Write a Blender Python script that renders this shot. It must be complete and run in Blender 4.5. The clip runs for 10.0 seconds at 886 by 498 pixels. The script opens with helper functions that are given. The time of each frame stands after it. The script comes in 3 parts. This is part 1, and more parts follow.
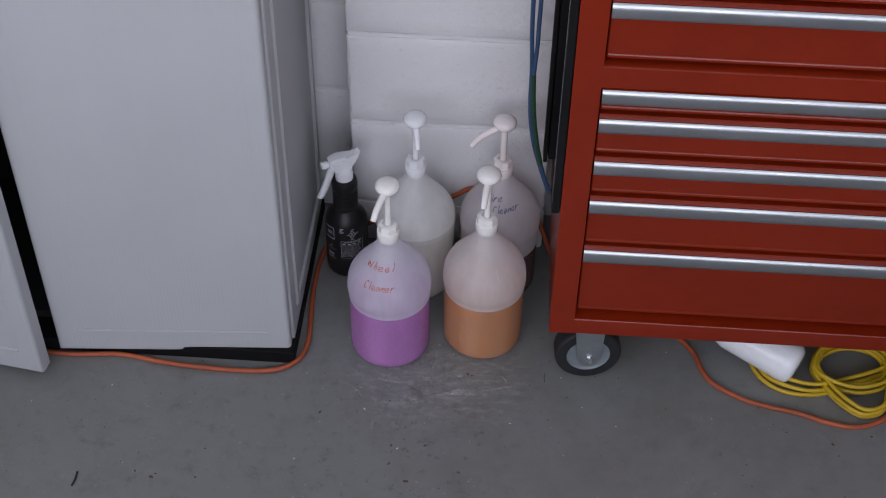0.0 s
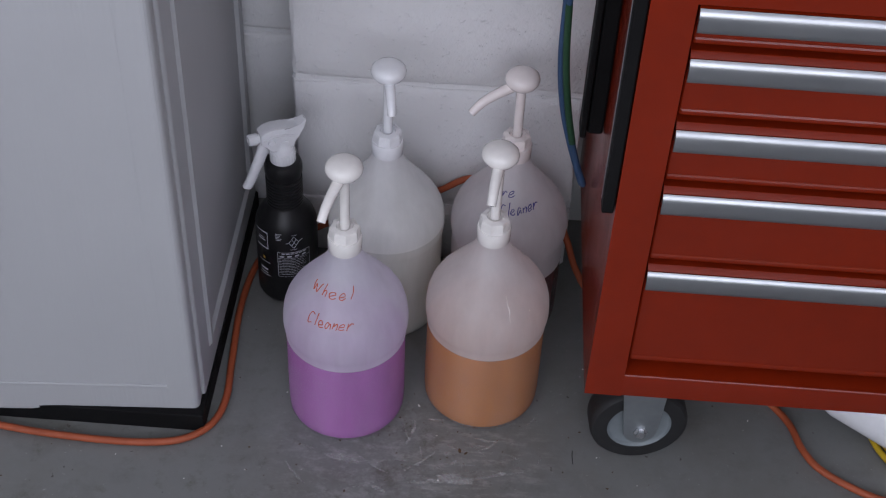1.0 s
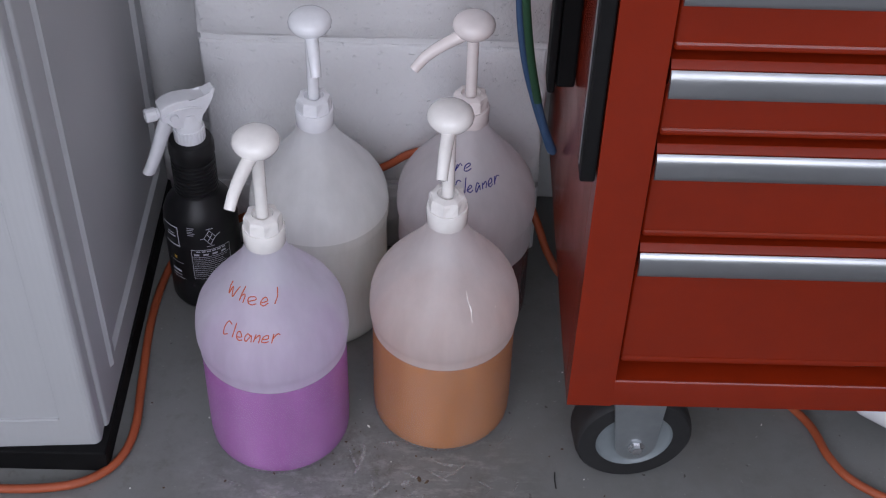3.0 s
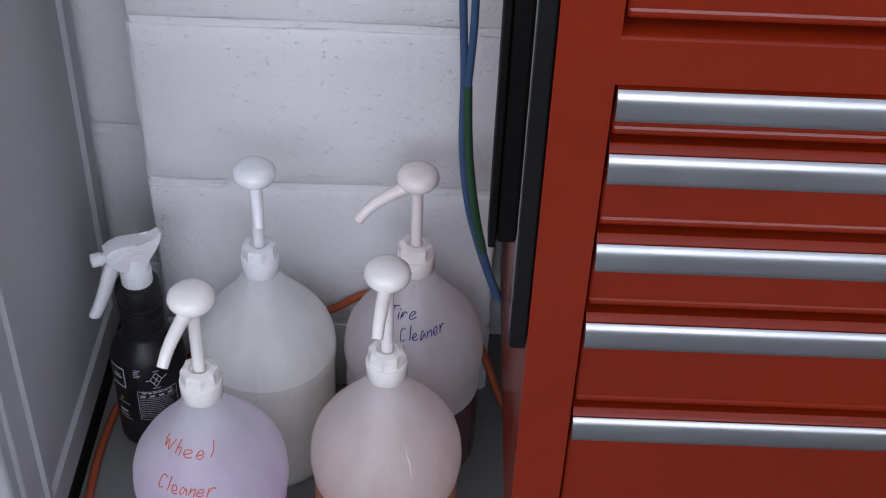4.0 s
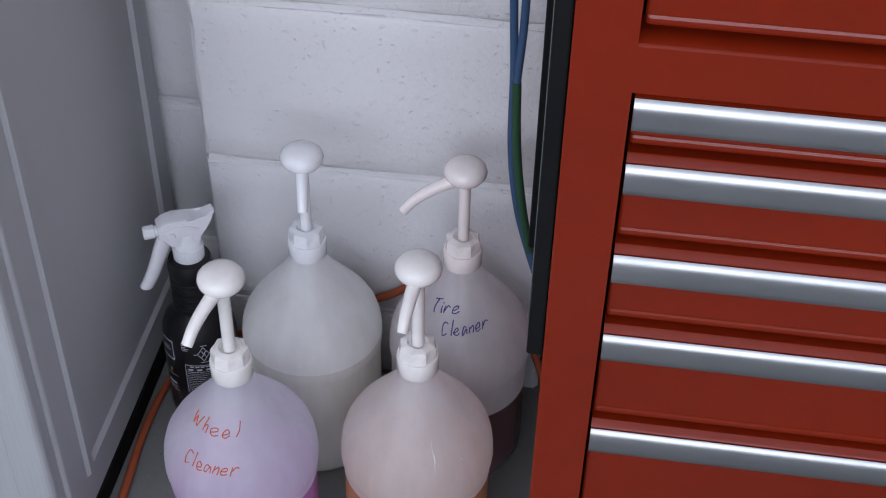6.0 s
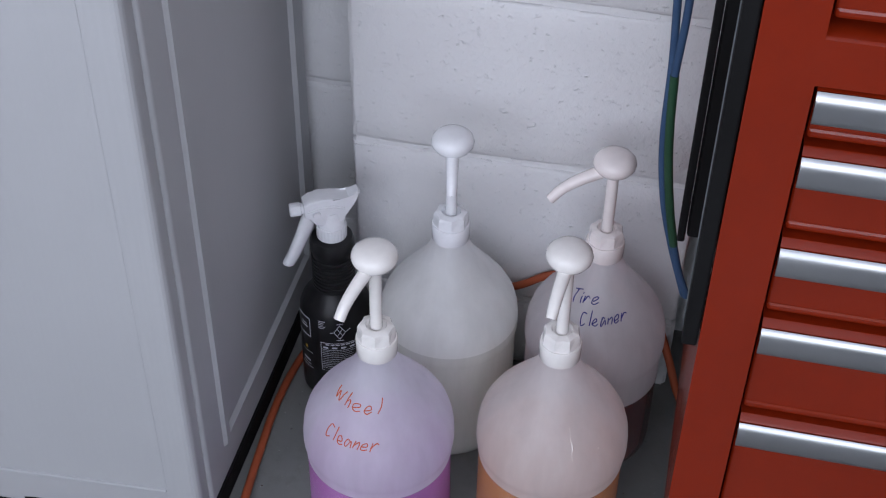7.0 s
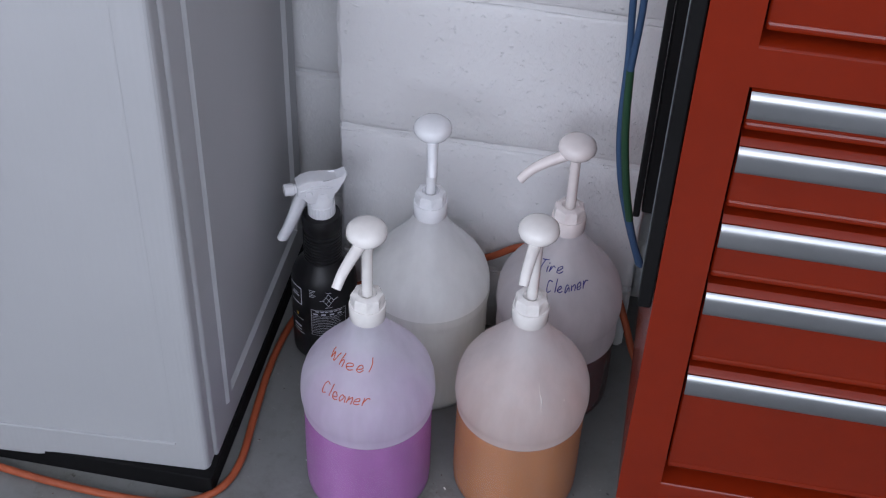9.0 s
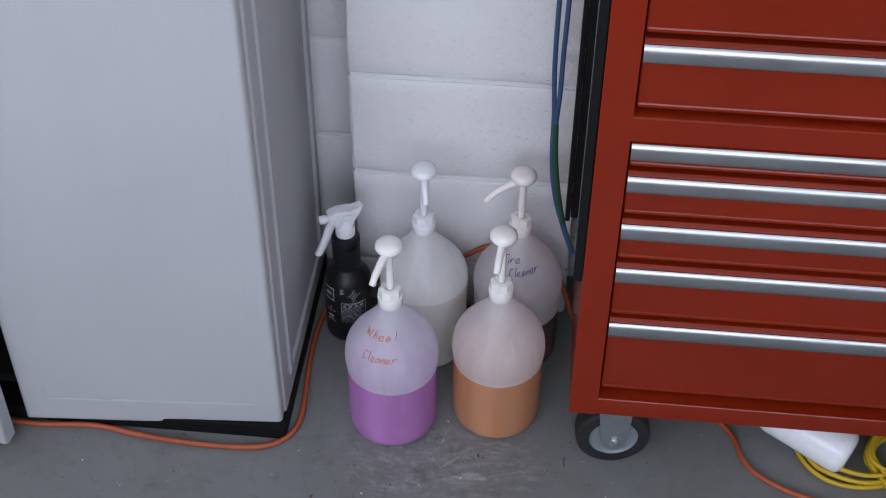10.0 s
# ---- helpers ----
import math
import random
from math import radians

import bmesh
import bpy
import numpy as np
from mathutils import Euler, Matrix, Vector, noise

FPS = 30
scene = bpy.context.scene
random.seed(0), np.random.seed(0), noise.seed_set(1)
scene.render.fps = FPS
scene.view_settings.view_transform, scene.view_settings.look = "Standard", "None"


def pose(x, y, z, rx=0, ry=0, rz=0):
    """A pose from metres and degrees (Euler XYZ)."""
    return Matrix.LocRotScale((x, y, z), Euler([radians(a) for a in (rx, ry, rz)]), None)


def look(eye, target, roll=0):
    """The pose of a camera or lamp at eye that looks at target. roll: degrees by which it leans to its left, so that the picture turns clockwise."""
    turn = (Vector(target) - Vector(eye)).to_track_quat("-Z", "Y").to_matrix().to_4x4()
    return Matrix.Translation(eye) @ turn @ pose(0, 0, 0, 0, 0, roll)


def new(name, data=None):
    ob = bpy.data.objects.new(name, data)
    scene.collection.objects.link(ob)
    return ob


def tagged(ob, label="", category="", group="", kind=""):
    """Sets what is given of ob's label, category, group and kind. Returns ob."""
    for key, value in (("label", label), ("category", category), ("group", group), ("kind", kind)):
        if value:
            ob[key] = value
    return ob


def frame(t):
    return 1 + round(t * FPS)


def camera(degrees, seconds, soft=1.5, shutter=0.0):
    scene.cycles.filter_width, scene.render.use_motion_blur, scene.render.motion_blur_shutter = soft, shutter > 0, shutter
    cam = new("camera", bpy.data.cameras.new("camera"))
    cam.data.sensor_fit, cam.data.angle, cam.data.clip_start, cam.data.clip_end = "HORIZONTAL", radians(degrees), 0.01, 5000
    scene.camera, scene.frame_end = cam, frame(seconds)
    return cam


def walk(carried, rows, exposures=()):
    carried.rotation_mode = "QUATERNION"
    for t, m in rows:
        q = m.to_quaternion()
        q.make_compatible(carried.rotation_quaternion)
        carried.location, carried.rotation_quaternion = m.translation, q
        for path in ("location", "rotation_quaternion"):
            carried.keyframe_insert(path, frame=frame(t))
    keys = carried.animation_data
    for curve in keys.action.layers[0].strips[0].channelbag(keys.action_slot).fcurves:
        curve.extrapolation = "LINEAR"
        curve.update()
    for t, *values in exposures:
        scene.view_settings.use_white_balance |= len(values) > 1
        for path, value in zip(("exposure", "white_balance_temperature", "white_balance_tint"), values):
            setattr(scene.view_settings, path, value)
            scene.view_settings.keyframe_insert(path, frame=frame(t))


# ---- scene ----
cam = camera(36.0, 10.0, soft=1.15)
PATH = [
    (0, (0.2992, -2.0397, 1.9568), (0.2380, -0.9627, 0.9145), 0.98),
    (0.5, (0.2477, -1.6955, 1.6110), (0.1990, -0.6144, 0.5723), 3.05),
    (1, (0.2457, -1.4441, 1.3878), (0.2187, -0.3560, 0.3557), 3.13),
    (1.5, (0.2378, -1.2903, 1.2379), (0.1927, -0.2089, 0.1994), 2.79),
    (2, (0.2349, -1.2303, 1.1769), (0.1626, -0.1546, 0.1340), 2.58),
    (2.5, (0.2371, -1.2330, 1.1750), (0.1727, -0.1613, 0.1275), 1.89),
    (3, (0.2636, -1.2263, 1.1796), (0.2734, -0.1453, 0.1397), 1.82),
    (3.2, (0.2705, -1.2201, 1.1901), (0.3075, -0.1133, 0.1783), 2.18),
    (4.3, (0.3467, -1.1661, 1.2336), (0.3238, -0.0149, 0.2722), 2.54),
    (4.5, (0.3667, -1.1581, 1.2343), (0.3184, -0.0024, 0.2793), 2.57),
    (5, (0.4138, -1.1437, 1.2354), (0.3123, 0.0043, 0.2752), 1.90),
    (5.2, (0.4242, -1.1403, 1.2291), (0.3023, -0.0082, 0.2526), 1.29),
    (6.3, (0.3955, -1.1607, 1.2301), (0.2289, -0.0462, 0.2402), 1.66),
    (6.5, (0.3786, -1.1695, 1.2291), (0.1719, -0.0610, 0.2399), 1.46),
    (7, (0.3544, -1.1799, 1.2258), (0.1221, -0.0766, 0.2366), 1.04),
    (7.5, (0.3427, -1.1822, 1.2301), (0.1582, -0.0752, 0.2348), 1.87),
    (8, (0.3361, -1.1995, 1.2438), (0.1558, -0.0958, 0.2442), 2.68),
    (8.5, (0.3401, -1.2337, 1.2722), (0.1523, -0.1412, 0.2617), 2.30),
    (9, (0.3468, -1.3043, 1.3375), (0.1703, -0.2110, 0.3258), 2.46),
    (9.5, (0.3425, -1.4861, 1.5078), (0.1986, -0.3888, 0.4953), 2.21),
    (10, (0.3283, -1.8136, 1.8108), (0.2251, -0.7125, 0.7974), 0.51),
]
walk(cam, [(t, look(eye, target, roll)) for t, eye, target, roll in PATH],
     [(0.0, -0.33, 6500, 10), (0.5, -0.48, 6500, 10), (1.0, -0.36, 6500, 10), (1.5, -0.36, 6500, 10), (2.0, -0.05, 6500, 10), (2.6, -0.04, 6500, 10), (3.2, -0.05, 6500, 10), (4.5, -0.06, 6300, 8),
      (7.0, -0.02, 6300, 8), (8.7, 0.0, 6300, 8), (9.3, -0.12, 6300, 8), (9.6, -0.14, 6300, 8), (10.0, -0.08, 6250, 7)])

# ---- light: daylight through the open garage door behind the camera ----
world = bpy.data.worlds.new("sky")
scene.world = world
world.use_nodes = True
wn = world.node_tree.nodes
sky = wn.new("ShaderNodeTexSky")
sky.sky_type, sky.sun_disc = "NISHITA", False
sky.sun_elevation, sky.sun_rotation = radians(48), radians(200)
world.node_tree.links.new(sky.outputs[0], wn["Background"].inputs[0])
wn["Background"].inputs[1].default_value = 0.1
sun = bpy.data.lights.new("sun", "SUN")
sun.energy, sun.angle, sun.color = 2.0, radians(0.5), (1.0, 0.95, 0.88)
new("sun", sun).matrix_world = look((2, 9, 12), (0, 0, 0))
door_light = bpy.data.lights.new("door_daylight", "AREA")
door_light.shape, door_light.size, door_light.size_y = "RECTANGLE", 3.6, 1.6
door_light.energy, door_light.color = 78.0, (0.872, 0.872, 1.0)
new("door_daylight", door_light).matrix_world = look((-0.1, -2.72, 1.5), (0.05, 0, 2.7))


# ---- materials ----
def tree(name):
    m = bpy.data.materials.new(name)
    m.use_nodes = True
    n = m.node_tree.nodes
    return m, n, m.node_tree.links, n["Principled BSDF"]


def ramp(n, l, src, stops):
    r = n.new("ShaderNodeValToRGB")
    while len(r.color_ramp.elements) < len(stops):
        r.color_ramp.elements.new(0.5)
    for e, (p, c) in zip(r.color_ramp.elements, stops):
        e.position = p
        e.color = (c, c, c, 1) if isinstance(c, (int, float)) else (*c, 1)
    l.new(src, r.inputs[0])
    return r.outputs[0]


def noise_tex(n, l, scale, detail=4.0, rough=0.55, stretch=None, coord="Object"):
    co = n.new("ShaderNodeTexCoord")
    src = co.outputs[coord]
    if stretch:
        mp = n.new("ShaderNodeMapping")
        mp.inputs["Scale"].default_value = stretch
        l.new(src, mp.inputs[0])
        src = mp.outputs[0]
    t = n.new("ShaderNodeTexNoise")
    t.inputs["Scale"].default_value, t.inputs["Detail"].default_value = scale, detail
    t.inputs["Roughness"].default_value = rough
    l.new(src, t.inputs["Vector"])
    return t.outputs["Fac"]


def mix(n, l, fac, a, b, kind="MIX"):
    m = n.new("ShaderNodeMix")
    m.data_type, m.blend_type = "RGBA", kind
    for sock, v in ((m.inputs[0], fac), (m.inputs[6], a), (m.inputs[7], b)):
        if isinstance(v, (int, float)):
            sock.default_value = v
        elif isinstance(v, tuple):
            sock.default_value = (*v, 1)
        else:
            l.new(v, sock)
    return m.outputs[2]


def bump(n, l, p, height, strength=0.3, dist=0.002):
    b = n.new("ShaderNodeBump")
    b.inputs["Strength"].default_value, b.inputs["Distance"].default_value = strength, dist
    l.new(height, b.inputs["Height"])
    if p.inputs["Normal"].links:
        l.new(p.inputs["Normal"].links[0].from_socket, b.inputs["Normal"])
    l.new(b.outputs[0], p.inputs["Normal"])


def plain(name, colour, rough=0.45, metal=0.0, grime=0.12, scale=30.0, relief=0.06, coat=0.0, gloss=0.5):
    """A painted, plastic or metal surface with soft dirt at two scales and a fine relief."""
    m, n, l, p = tree(name)
    dark = tuple(c * (1 - grime) for c in colour)
    big = ramp(n, l, noise_tex(n, l, scale * 0.25), ((0.35, 0), (0.7, 1)))
    fine = ramp(n, l, noise_tex(n, l, scale * 4), ((0.3, 0), (0.75, 1)))
    c = mix(n, l, big, colour, dark)
    l.new(mix(n, l, fine, c, mix(n, l, 1.0, c, (0.94, 0.94, 0.94), "MULTIPLY")), p.inputs["Base Color"])
    p.inputs["Metallic"].default_value = metal
    l.new(ramp(n, l, noise_tex(n, l, scale), ((0.3, max(rough - 0.05, 0.02)), (0.7, min(rough + 0.08, 1.0)))), p.inputs["Roughness"])
    p.inputs["Coat Weight"].default_value = coat
    p.inputs["Specular IOR Level"].default_value = gloss
    p.inputs["Coat Roughness"].default_value = 0.12
    if relief:
        bump(n, l, p, noise_tex(n, l, scale * 10), relief, 0.001)
    return m


def floor_paint():
    m, n, l, p = tree("grey_floor_paint")
    c = mix(n, l, ramp(n, l, noise_tex(n, l, 2.2, 6), ((0.3, 0), (0.7, 1))), (0.164, 0.168, 0.164), (0.198, 0.203, 0.199))
    # brown film of dirt in broad patches, then finer mottling, pale dust and dark specks
    c = mix(n, l, ramp(n, l, noise_tex(n, l, 4.5, 8, 0.68), ((0.46, 0), (0.68, 0.5))), c, (0.125, 0.118, 0.098))
    c = mix(n, l, ramp(n, l, noise_tex(n, l, 17, 8, 0.72), ((0.50, 0), (0.72, 0.45))), c, (0.105, 0.104, 0.095))
    c = mix(n, l, ramp(n, l, noise_tex(n, l, 30, 6, 0.7), ((0.62, 0), (0.74, 0.3))), c, (0.27, 0.275, 0.27))
    c = mix(n, l, ramp(n, l, noise_tex(n, l, 160, 3, 0.6), ((0.68, 0), (0.75, 0.75))), c, (0.36, 0.36, 0.35))
    c = mix(n, l, ramp(n, l, noise_tex(n, l, 90, 2, 0.5), ((0.24, 0.85), (0.28, 0))), c, (0.055, 0.048, 0.04))
    co = n.new("ShaderNodeTexCoord")

    def patch(place, inner, outer, scale, lo, hi, amount, colour, stretch=None):
        nonlocal c
        far = n.new("ShaderNodeVectorMath")
        far.operation = "DISTANCE"
        far.inputs[1].default_value = place
        l.new(co.outputs["Object"], far.inputs[0])
        both = n.new("ShaderNodeMath")
        both.operation = "MULTIPLY"
        l.new(ramp(n, l, far.outputs["Value"], ((inner, amount), (outer, 0))), both.inputs[0])
        l.new(ramp(n, l, noise_tex(n, l, scale, 8, 0.76, stretch), ((lo, 0), (hi, 1))), both.inputs[1])
        c = mix(n, l, both.outputs[0], c, colour)

    # worn, chalky patch in front of the jugs; brown spots further out
    patch((0.13, -0.375, 0), 0.05, 0.15, 38, 0.48, 0.64, 0.55, (0.36, 0.36, 0.355), (1, 1.6, 1))
    patch((0.27, -0.375, 0), 0.04, 0.13, 44, 0.50, 0.62, 0.6, (0.34, 0.335, 0.32), (0.7, 2.0, 1))
    patch((0.22, -0.37, 0), 0.05, 0.17, 26, 0.50, 0.64, 0.8, (0.095, 0.085, 0.072))
    patch((0.14, -0.55, 0), 0.10, 0.30, 34, 0.57, 0.66, 0.75, (0.075, 0.066, 0.05))
    patch((-0.25, -0.52, 0), 0.20, 0.5, 24, 0.55, 0.68, 0.55, (0.085, 0.082, 0.06))
    l.new(c, p.inputs["Base Color"])
    l.new(ramp(n, l, noise_tex(n, l, 5, 5), ((0.3, 0.32), (0.7, 0.55))), p.inputs["Roughness"])
    bump(n, l, p, noise_tex(n, l, 60, 4), 0.14, 0.002)
    bump(n, l, p, noise_tex(n, l, 9, 3), 0.15, 0.004)
    return m


def block_paint():
    m, n, l, p = tree("white_painted_block")
    info = n.new("ShaderNodeObjectInfo")
    c = mix(n, l, info.outputs["Random"], (0.645, 0.645, 0.655), (0.68, 0.68, 0.687))
    c = mix(n, l, ramp(n, l, noise_tex(n, l, 5, 6, 0.6), ((0.45, 0), (0.8, 0.4))), c, (0.62, 0.615, 0.61))
    c = mix(n, l, ramp(n, l, noise_tex(n, l, 70, 4, 0.6), ((0.79, 0), (0.83, 0.5))), c, (0.5, 0.49, 0.47))
    l.new(c, p.inputs["Base Color"])
    p.inputs["Roughness"].default_value = 0.55
    pits = ramp(n, l, noise_tex(n, l, 125, 2, 0.5, (1, 1, 1.6)), ((0.27, 0), (0.34, 1)))
    bump(n, l, p, pits, 0.6, 0.0025)
    chips = ramp(n, l, noise_tex(n, l, 62, 3, 0.6, (1, 1, 1.6)), ((0.64, 0), (0.72, 1)))
    bump(n, l, p, chips, 0.5, 0.0025)
    bump(n, l, p, noise_tex(n, l, 40, 5, 0.6), 0.8, 0.004)
    bump(n, l, p, noise_tex(n, l, 160, 3), 0.2, 0.001)
    return m


def cabinet_plastic():
    m, n, l, p = tree("white_resin")
    co = noise_tex(n, l, 26, 3, 0.5, (1, 1, 0.07))
    wave = n.new("ShaderNodeTexWave")
    wave.wave_type, wave.bands_direction = "BANDS", "X"
    wave.inputs["Scale"].default_value, wave.inputs["Distortion"].default_value = 48, 9
    wave.inputs["Detail"].default_value, wave.inputs["Detail Scale"].default_value = 3, 0.6
    tc = n.new("ShaderNodeTexCoord")
    mp = n.new("ShaderNodeMapping")
    mp.inputs["Scale"].default_value = (1, 1, 0.09)
    l.new(tc.outputs["Object"], mp.inputs[0])
    l.new(mp.outputs[0], wave.inputs["Vector"])
    c = mix(n, l, ramp(n, l, noise_tex(n, l, 4, 4), ((0.3, 0), (0.75, 1))), (0.41, 0.417, 0.43), (0.38, 0.387, 0.40))
    l.new(mix(n, l, ramp(n, l, co, ((0.3, 0), (0.8, 0.35))), c, (0.41, 0.417, 0.43)), p.inputs["Base Color"])
    p.inputs["Roughness"].default_value = 0.5
    bump(n, l, p, wave.outputs["Fac"], 0.10, 0.0010)
    bump(n, l, p, noise_tex(n, l, 300, 2), 0.08, 0.0008)
    return m


def milky(name, tint, clear, level, wetted=0.82):
    """Natural HDPE: part of the light goes straight through, the rest is scattered; where liquid wets the wall it grows clear."""
    m, n, l, p = tree(name)
    p.inputs["Roughness"].default_value = 0.26
    p.inputs["Specular IOR Level"].default_value = 0.6
    l.new(mix(n, l, noise_tex(n, l, 14, 4), tint, tuple(c * 0.86 for c in tint)), p.inputs["Base Color"])
    bump(n, l, p, noise_tex(n, l, 16, 3, 0.5, (1, 1, 0.45)), 0.16, 0.005)
    bump(n, l, p, noise_tex(n, l, 140, 2), 0.05, 0.001)
    tr = n.new("ShaderNodeBsdfTranslucent")
    tr.inputs[0].default_value = (*tint, 1)
    tp = n.new("ShaderNodeBsdfTransparent")
    co = n.new("ShaderNodeTexCoord")
    xyz = n.new("ShaderNodeSeparateXYZ")
    l.new(co.outputs["Object"], xyz.inputs[0])
    wet = n.new("ShaderNodeMapRange")
    wet.inputs["From Min"].default_value, wet.inputs["From Max"].default_value = level - 0.0006, level + 0.0006
    wet.inputs["To Min"].default_value, wet.inputs["To Max"].default_value = wetted, clear
    l.new(xyz.outputs["Z"], wet.inputs["Value"])
    s1, s2 = n.new("ShaderNodeMixShader"), n.new("ShaderNodeMixShader")
    s1.inputs[0].default_value = 0.55
    streak = ramp(n, l, noise_tex(n, l, 26, 4, 0.6, (1, 1, 0.22)), ((0.35, -0.09), (0.7, 0.11)))
    through_part = n.new("ShaderNodeMath")
    l.new(wet.outputs[0], through_part.inputs[0])
    l.new(streak, through_part.inputs[1])
    l.new(through_part.outputs[0], s2.inputs[0])
    l.new(p.outputs[0], s1.inputs[1])
    l.new(tr.outputs[0], s1.inputs[2])
    l.new(s1.outputs[0], s2.inputs[1])
    l.new(tp.outputs[0], s2.inputs[2])
    l.new(s2.outputs[0], n["Material Output"].inputs[0])
    return m


def liquid(name, colour):
    m, n, l, p = tree(name)
    l.new(mix(n, l, ramp(n, l, noise_tex(n, l, 16, 4, 0.6, (1, 1, 0.35)), ((0.35, 0), (0.68, 1))), tuple(min(c * 1.08, 1) for c in colour), tuple(c * 0.78 for c in colour)), p.inputs["Base Color"])
    p.inputs["Roughness"].default_value = 0.2
    tr = n.new("ShaderNodeBsdfTranslucent")
    tr.inputs[0].default_value = (*colour, 1)
    s = n.new("ShaderNodeMixShader")
    s.inputs[0].default_value = 0.35
    l.new(p.outputs[0], s.inputs[1])
    l.new(tr.outputs[0], s.inputs[2])
    l.new(s.outputs[0], n["Material Output"].inputs[0])
    return m


def braid(name, a, b):
    m, n, l, p = tree(name)
    co = n.new("ShaderNodeTexCoord")
    ch = n.new("ShaderNodeTexWave")
    ch.bands_direction = "DIAGONAL"
    ch.inputs["Scale"].default_value, ch.inputs["Distortion"].default_value = 260, 5
    l.new(co.outputs["Object"], ch.inputs["Vector"])
    l.new(mix(n, l, ramp(n, l, ch.outputs["Fac"], ((0.45, 0), (0.6, 1))), a, b), p.inputs["Base Color"])
    p.inputs["Roughness"].default_value = 0.8
    bump(n, l, p, ch.outputs["Fac"], 0.4, 0.001)
    return m


M_floor, M_block, M_resin = floor_paint(), block_paint(), cabinet_plastic()
M_room = plain("room_paint", (0.84, 0.84, 0.84), 0.7, grime=0.05, scale=4)
M_black = plain("black_plastic", (0.0095, 0.0095, 0.010), 0.6, grime=0.3, gloss=0.1)
# near black that stands in for shade inside gaps and holes
M_shade_dark = plain("shade_dark", (0.024, 0.024, 0.028), 0.7)
M_red = plain("red_enamel", (0.205, 0.0160, 0.0034), 0.19, grime=0.18, scale=10, relief=0.004, coat=0.0, gloss=0.34)
M_alu = plain("brushed_aluminium", (0.42, 0.434, 0.45), 0.33, 0.97, grime=0.03, scale=12, relief=0.0)
M_chrome = plain("bright_bolt", (0.75, 0.76, 0.78), 0.15, 1.0, grime=0.1, relief=0.0)
M_zinc = plain("zinc_steel", (0.33, 0.36, 0.375), 0.36, 0.75, grime=0.25)
M_hub = plain("grey_hub", (0.21, 0.24, 0.255), 0.45, 0.1, grime=0.15)
M_tyre = plain("rubber", (0.013, 0.013, 0.014), 0.65, grime=0.3)
M_white = plain("white_plastic", (0.85, 0.828, 0.80), 0.07, grime=0.04, relief=0.01)
M_pink = plain("aged_white_plastic", (0.84, 0.775, 0.755), 0.12, grime=0.05, relief=0.01)
M_cool = plain("cool_white_plastic", (0.81, 0.82, 0.845), 0.14, grime=0.04, relief=0.01)
M_bottle = plain("black_bottle", (0.009, 0.009, 0.010), 0.38, grime=0.2, relief=0.02, gloss=0.35)
M_print = plain("white_print", (0.55, 0.56, 0.62), 0.6, relief=0)
M_gold = plain("yellow_print", (0.55, 0.33, 0.05), 0.6, relief=0)
M_orange = plain("orange_cord", (0.40, 0.085, 0.03), 0.55, grime=0.4, scale=40)
M_yellow = plain("yellow_cord", (0.56, 0.37, 0.016), 0.45, grime=0.2, scale=40)
M_blue, M_green = braid("blue_braid", (0.018, 0.055, 0.14), (0.045, 0.09, 0.165)), braid("green_braid", (0.006, 0.045, 0.018), (0.022, 0.08, 0.035))
M_red_ink = plain("orange_marker", (0.58, 0.11, 0.035), 0.6, relief=0)
M_blue_ink = plain("blue_marker", (0.012, 0.015, 0.22), 0.6, relief=0)
M_debris = plain("dry_debris", (0.10, 0.06, 0.03), 0.9, grime=0.4, scale=80)
M_twig = plain("black_scrap", (0.02, 0.02, 0.02), 0.8)


# ---- building helpers ----
def part(name, bm, material, parent=None, label="", smooth=None):
    me = bpy.data.meshes.new(name)
    bmesh.ops.recalc_face_normals(bm, faces=bm.faces)
    bm.to_mesh(me)
    bm.free()
    me.materials.append(material)
    if smooth is not None:
        me.shade_smooth()
        me.set_sharp_from_angle(angle=radians(smooth))
    ob = new(name, me)
    ob.parent = parent
    return tagged(ob, label)


def thing(name, m, label, category, group="", kind=""):
    ob = new(name)
    ob.empty_display_size = 0.05
    ob.matrix_world = m
    return tagged(ob, label, category, group, kind)


def box(x0, x1, y0, y1, z0, z1, r=0.0, bm=None, seg=2):
    bm = bm or bmesh.new()
    got = bmesh.ops.create_cube(bm, size=1.0, matrix=Matrix.Translation(((x0 + x1) / 2, (y0 + y1) / 2, (z0 + z1) / 2)) @ Matrix.Diagonal((x1 - x0, y1 - y0, z1 - z0, 1)))
    if r:
        edges = list({e for v in got["verts"] for e in v.link_edges})
        bmesh.ops.bevel(bm, geom=edges, offset=r, segments=seg, affect="EDGES", profile=0.5)
    return bm


def slab(loops):
    """Nested rectangles (x0, x1, z0, z1, y), from the back to the middle of the front, joined into one skin."""
    bm = bmesh.new()
    rings = [[bm.verts.new(c) for c in ((a, y, c0), (b, y, c0), (b, y, c1), (a, y, c1))] for a, b, c0, c1, y in loops]
    bm.faces.new(rings[0])
    bm.faces.new(rings[-1][::-1])
    for p, q in zip(rings, rings[1:]):
        for i in range(4):
            bm.faces.new((p[i], p[(i + 1) % 4], q[(i + 1) % 4], q[i]))
    return bm


def rounded_loops(x0, x1, z0, z1, back, front, r):
    s = 1 if back > front else -1
    out = [(x0, x1, z0, z1, back)]
    for a in (0, 22.5, 45, 67.5, 90):
        i, d = r * (1 - math.cos(radians(a))), r * (1 - math.sin(radians(a)))
        out.append((x0 + i, x1 - i, z0 + i, z1 - i, front + s * d))
    return out


